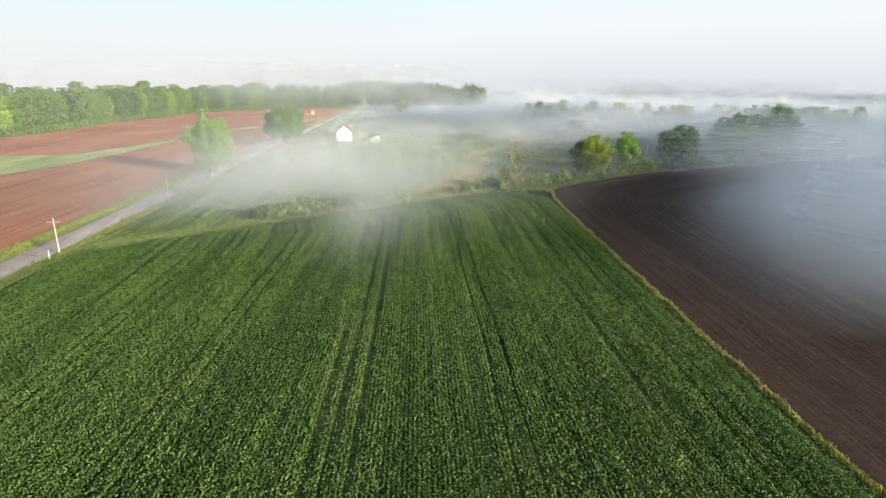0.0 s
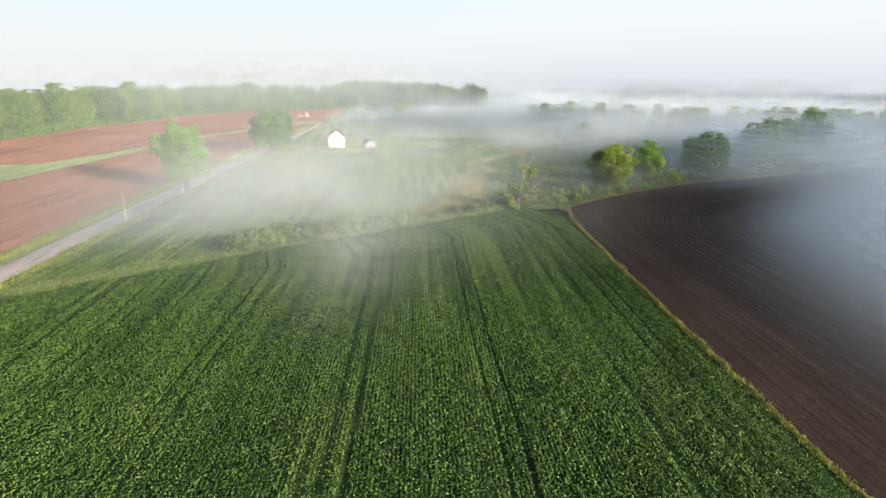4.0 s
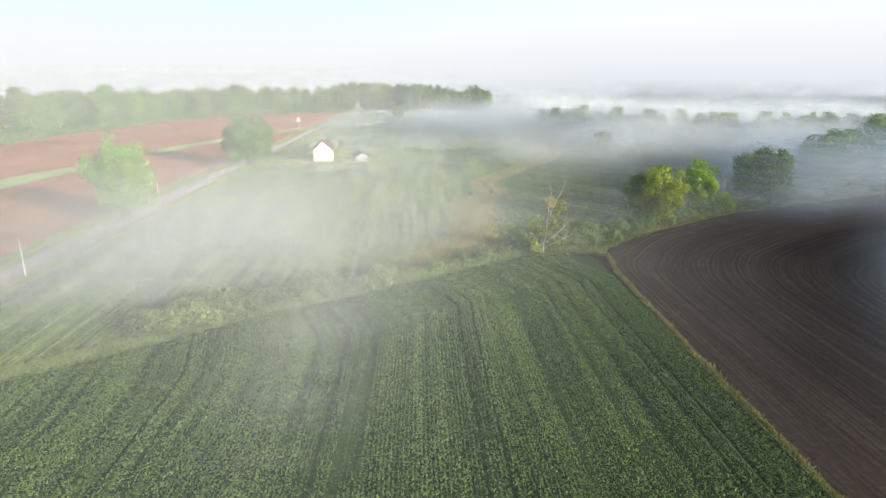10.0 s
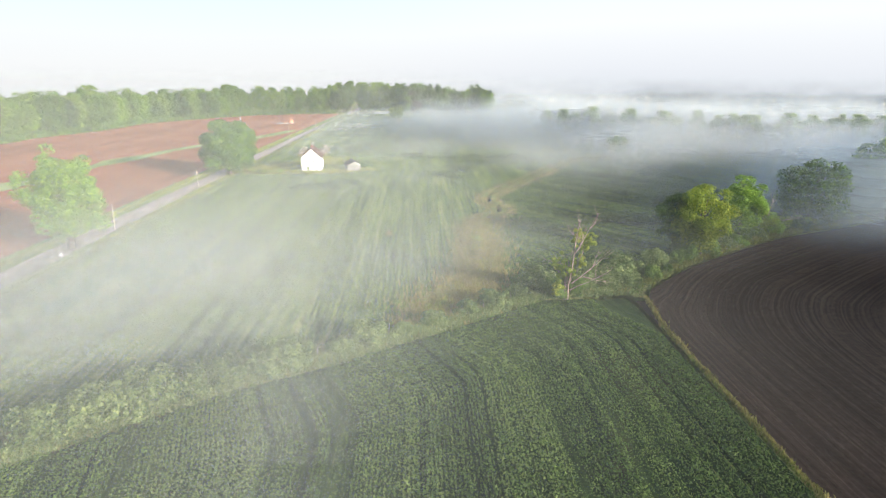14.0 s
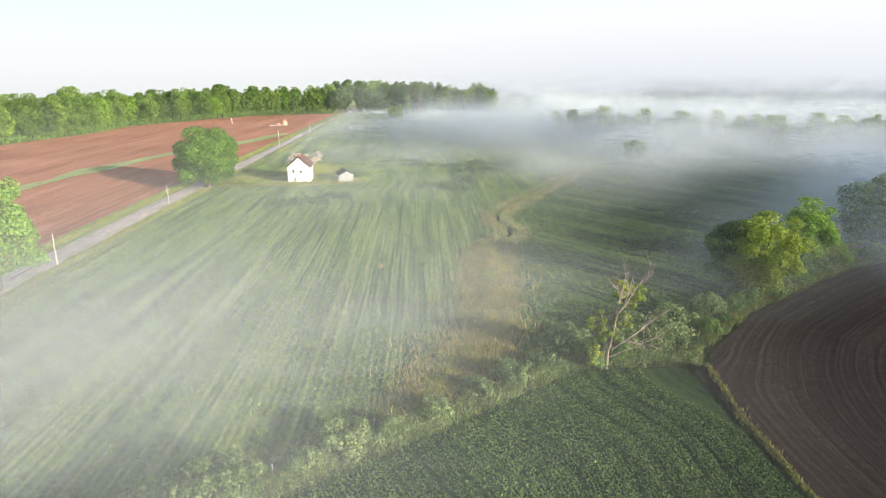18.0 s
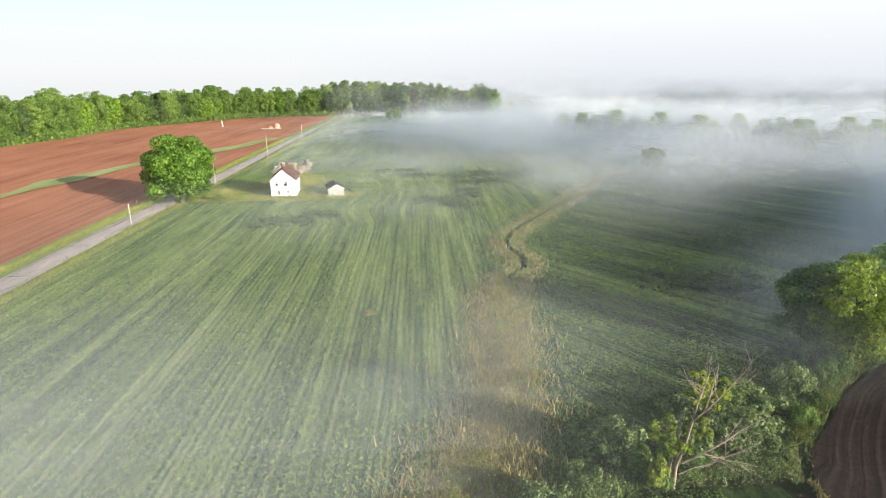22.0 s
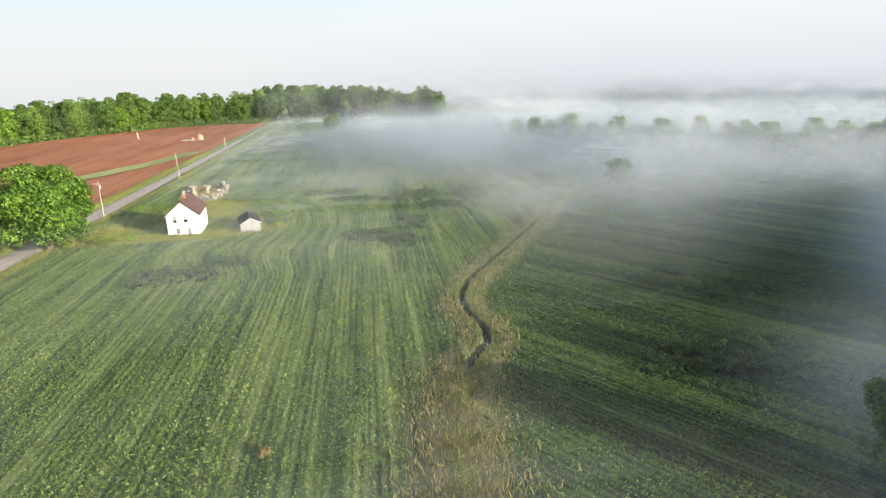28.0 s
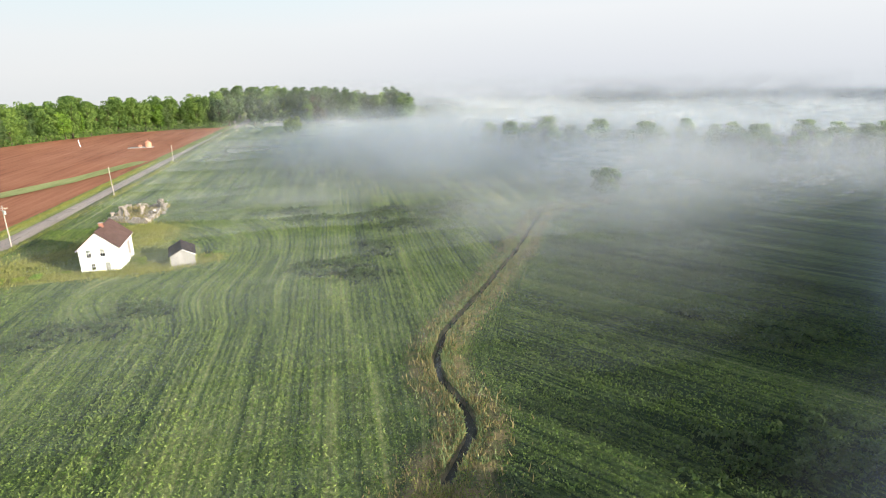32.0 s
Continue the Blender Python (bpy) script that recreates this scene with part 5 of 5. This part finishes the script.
def oil_tank():
    e = base("storage_tank", pose(-86, 499, 0.35), "orange storage tank on a pale pad in the field", "tank")
    b = bmesh.new()
    bmesh.ops.create_cone(b, cap_ends=True, segments=24, radius1=1.7, radius2=1.7, depth=2.4, matrix=Matrix.Translation((0, 0, 1.25)))
    bmesh.ops.bevel(b, geom=[q for q in b.edges if q.calc_face_angle(0) > 1], offset=0.12, segments=2, affect="EDGES")
    t = part("tank", b, M_ORANGE, e)
    b = bmesh.new()
    bmesh.ops.create_cone(b, cap_ends=True, segments=24, radius1=1.6, radius2=0.3, depth=0.6, matrix=Matrix.Translation((0, 0, 2.76)))
    part("roof", b, M_ORANGE, t)
    b = bmesh.new()
    bmesh.ops.create_cone(b, cap_ends=True, segments=10, radius1=0.3, radius2=0.3, depth=0.7, matrix=Matrix.Translation((0, 0, 3.3)))
    part("hatch", b, M_ORANGE, t)
    part("pad", box_bm(-9.5, 2.2, -2.0, 2.0, -0.3, 0.05, 0.04), M_GREYBOARD, e, "pale gravel pad")
    part("pump_box", box_bm(-4.6, -3.2, -0.7, 0.7, 0.05, 1.2, 0.05), M_ORANGE, e)
    part("pipe", box_bm(-3.2, -1.7, -0.06, 0.06, 0.3, 0.42, 0.01), M_METAL, e)
    return e


oil_tank()
me, _ = crown_mesh("flowering_weed", 5, 0.9, 0.05, 1.3, 10, 22, 0.2, M_DRY)
ob = new("flowering_weed", me)
ob.matrix_basis = pose(-3.6, 193.8, 0.3)
tagged(ob, "pale flowering weed clump alone in the meadow", "weed")


# ---- morning mist, lying low in sheets that thin out upwards ----
def density(x, y, z):
    """Share of light taken per metre."""
    n = 0.3 + 1.4 * fbm(x * 0.014, y * 0.014, 91)

    def top(t, soft):
        return sstep(t + soft, t - soft, z)

    def blob(cx, cy, rx, ry):
        return np.exp(-(((x - cx) / rx) ** 2 + ((y - cy) / ry) ** 2))

    beyond = 0.12 + 0.88 * sstep(-2, 20, y - hedge_y(x) + 0.45 * z)
    d = 0.00004 * top(18, 9)
    d = d + 0.050 * blob(-17, 132, 30, 22) * top(14, 10) * n * beyond
    d = d + 0.006 * blob(-22, 164, 34, 24) * top(9, 6) * n
    d = d + 0.0105 * sstep(22, 52, x) * sstep(212, 252, y) * sstep(340, 300, y) * top(9, 6) * n
    d = d + 0.004 * sstep(520, 600, y) * sstep(-75, -30, x) * top(26, 8)
    # Narrow column of mist added to imitate the bright fogbow.
    d = d + 0.014 * blob(-9, 110, 6, 20) * top(8, 7)
    d = d + 0.009 * blob(6, 148, 18, 22) * top(13, 9) * n * beyond
    d = d + 0.004 * blob(-50, 136, 26, 24) * top(13, 10) * n * beyond
    d = d + 0.004 * blob(-72, 104, 52, 20) * top(31, 4) * sstep(15, 23, z) * sstep(-14, -34, x)
    d = d + 0.006 * blob(-34, 110, 40, 24) * top(19, 9) * sstep(2, 11, z)
    d = d + 0.0065 * blob(-10, 240, 48, 45) * top(7, 6) * n
    d = d + 0.006 * sstep(-15, 12, x) * sstep(85, 50, x) * sstep(3, 16, y - hedge_y(x)) * sstep(204, 178, y) * top(7, 5) * n
    d = d + 0.005 * sstep(65, 125, x) * sstep(250, 310, y) * top(13, 9)
    d = d + 0.016 * sstep(55, 95, x) * sstep(290, 330, y) * top(14, 7) * n
    d = d + 0.009 * sstep(300, 390, y) * sstep(520, 440, y) * sstep(-20, 60, x) * top(16, 8)
    d = d + 0.014 * sstep(245, 340, y) * sstep(-62, -52, x) * top(3.5, 3) * n
    d = d + 0.0014 * sstep(400, 470, y) * sstep(-130, -60, x) * top(4, 3.5)
    return d


def mist():
    ys = np.r_[np.arange(46, 262, 5.0), np.arange(266, 420, 12.0), np.arange(432, 620, 24.0)]
    gap = np.gradient(ys)
    xs = np.arange(-250, 520, 8.0)
    zs = np.linspace(0, 36, 31)
    V, F, T = [], [], []
    X, Z = np.meshgrid(xs, zs, indexing="ij")
    for i, (y, g) in enumerate(zip(ys, gap)):
        Y = y + 1.8 * g * (fbm(X * 0.02, Z * 0.03 + i * 3.7, 23) - 0.5)
        t = 1 - np.exp(-density(X, Y, Z) * g)
        t[:, -1] = 0
        V.append(np.stack([X, Y, Z], -1).reshape(-1, 3))
        fc = grid_faces(len(xs), len(zs)) + i * X.size
        tt = t.ravel()
        F.append(fc[tt[fc - i * X.size].max(1) > 0.002])
        T.append(tt)
    me = np_mesh("mist", np.concatenate(V), np.concatenate(F), M_MIST, True, {"thick": np.concatenate(T)})
    return tagged(new("mist", me), "white morning mist lying over the fields", "mist", kind="stuff")


mist()


def high_veil():
    """Thin drifting mist just under the flight's height, seen edge-on from afar."""
    xs = np.arange(-132, 16, 4.0)
    down = np.array([1.0, 1.5, 2.1, 3.0, 4.2, 5.6, 7.2])
    shape = np.array([0.0, 0.75, 1.0, 1.0, 0.85, 0.45, 0.0])
    V, F, T = [], [], []
    for i, y in enumerate(np.arange(44, 122, 4.0)):
        X, D = np.meshgrid(xs, down, indexing="ij")
        Y = y + 3.0 * (fbm(X * 0.03, D * 0.1 + i * 2.3, 29) - 0.5)
        d = 0.0165 * sstep(40, 60, Y) * sstep(124, 104, Y) * sstep(9, -7, X) * (0.10 + 0.90 * sstep(-0.40 * Y, -0.24 * Y, X)) * sstep(-130, -90, X) * (0.8 + 0.4 * fbm(X * 0.02, Y * 0.03, 37))
        V.append(np.stack([X, Y, 29.3 + 0.0352 * y - D], -1).reshape(-1, 3))
        F.append(grid_faces(len(xs), len(down)) + i * X.size)
        T.append((1 - np.exp(-4.0 * d * shape[None])).ravel())
    me = np_mesh("high_mist", np.concatenate(V), np.concatenate(F), M_VEIL, True, {"thick": np.concatenate(T)})
    return tagged(new("high_mist", me), "thin drifting veil of mist high over the crop", "mist", kind="stuff")


high_veil()


def low_fog(x, y, z):
    """Share of light taken per metre by the still, shaded fog in the hollow beyond the hedgerow."""
    n = 0.35 + 1.3 * fbm(x * 0.012, y * 0.012, 57)
    h = 2.5 * (fbm(x * 0.02, y * 0.02, 33) - 0.5)
    north = y - brown_y(x)
    side = x - 0.8 * (y - 62)
    d = 0.048 * sstep(4, 44, side) * sstep(36, 90, x) * sstep(34, 90, y) * sstep(24, 4, z + h) * n * sstep(170, 140, y)
    rim = np.maximum(sstep(203, 186, y), sstep(30, 60, x - 10 - 1.07 * (y - 164)))
    d = d + 0.040 * sstep(-8, 22, x - 10 - 1.07 * (y - 164)) * sstep(66, 112, x) * sstep(-30, 0, north) * sstep(56, 26, north) * sstep(25, 8, z + h) * n
    d = d + 0.0075 * rim * sstep(38, 58, x) * sstep(-2, 8, north) * sstep(52, 26, north) * sstep(18, 8, z + h) * n
    d = d + 0.010 * sstep(8, 75, x - 0.25 * (y - 220)) * sstep(245, 310, y) * sstep(15, 3, z + h) * n
    d = d + 0.024 * sstep(-25, 60, x - 0.35 * (400 - y)) * sstep(290, 370, y) * sstep(22, 8, z + h)
    d = d + 0.012 * sstep(-45, 0, x) * sstep(300, 430, y) * sstep(12, 4, z + h) * n
    return d * sstep(560, 430, y)


def layered_fog():
    xs = np.r_[np.arange(-60, 330, 7.0), np.arange(340, 660, 40.0)]
    ys = np.r_[np.arange(60, 440, 7.0), np.arange(450, 600, 25.0)]
    X, Y = np.meshgrid(xs, ys, indexing="ij")
    V, F, T = [], [], []
    step = 1.7
    for i in range(13):
        Z = 1.2 + step * i + 1.2 * (fbm(X * 0.02, Y * 0.02 + i * 5.1, 77) - 0.5)
        t = (1 - np.exp(-low_fog(X, Y, Z) * step * 5)).ravel()
        V.append(np.stack([X, Y, Z], -1).reshape(-1, 3))
        fc = grid_faces(len(xs), len(ys))
        F.append(fc[t[fc].max(1) > 0.002] + i * X.size)
        T.append(t)
    me = np_mesh("low_fog", np.concatenate(V), np.concatenate(F), M_FOG, True, {"thick": np.concatenate(T)})
    return tagged(new("low_fog", me), "still bluish fog filling the hollow of the meadow", "fog", kind="stuff")


layered_fog()


def fog_bank(name, pts, h, full, strength, label, seed, mat=None, fade=1.0):
    """A tall bank of fog along a line on the ground, dense below and fading into the sky."""
    x, y = smooth_line(pts, 12.0)
    z = np.linspace(-2, h, 24)
    X, Z = np.meshgrid(x, z, indexing="ij")
    Y = np.meshgrid(y, z, indexing="ij")[0]
    lump = full * (0.75 + 0.5 * fbm(X * 0.006 + seed, Y * 0.006, 15))
    along = np.arange(len(x)) * 12.0
    t = strength * sstep(h, lump, Z) * (sstep(0, fade, along) * sstep(along[-1], along[-1] - fade, along))[:, None]
    t[:, -1] = 0
    me = np_mesh(name, np.stack([X, Y, Z], -1).reshape(-1, 3), grid_faces(len(x), len(z)), mat or M_BANK, True, {"thick": t})
    return tagged(new(name, me), label, "fog bank", kind="stuff")


def arc(r, a0, a1):
    return [(r * math.sin(radians(a)), 100 + r * math.cos(radians(a))) for a in range(a0, a1 + 1, 5)]


tagged(fog_bank("backdrop", arc(820, -110, 0) + [(150, 740), (280, 630), (450, 545), (700, 450), (950, 330), (1050, 100), (1050, -200)], 420, 330, 1.0, "bright hazy white sky low over the horizon", 1, M_HAZE), category="sky", kind="structure")
# Unseen banks, placed to hold the low sun off the eastern fields.
for k, x in enumerate((200, 225, 255)):
    fog_bank("fog_bank_east", [(x, -460), (x, 0), (x, 250)], 70, 42, 0.25, "tall grey fog bank out of view, shading the eastern fields", 7 + k, None, 130.0)
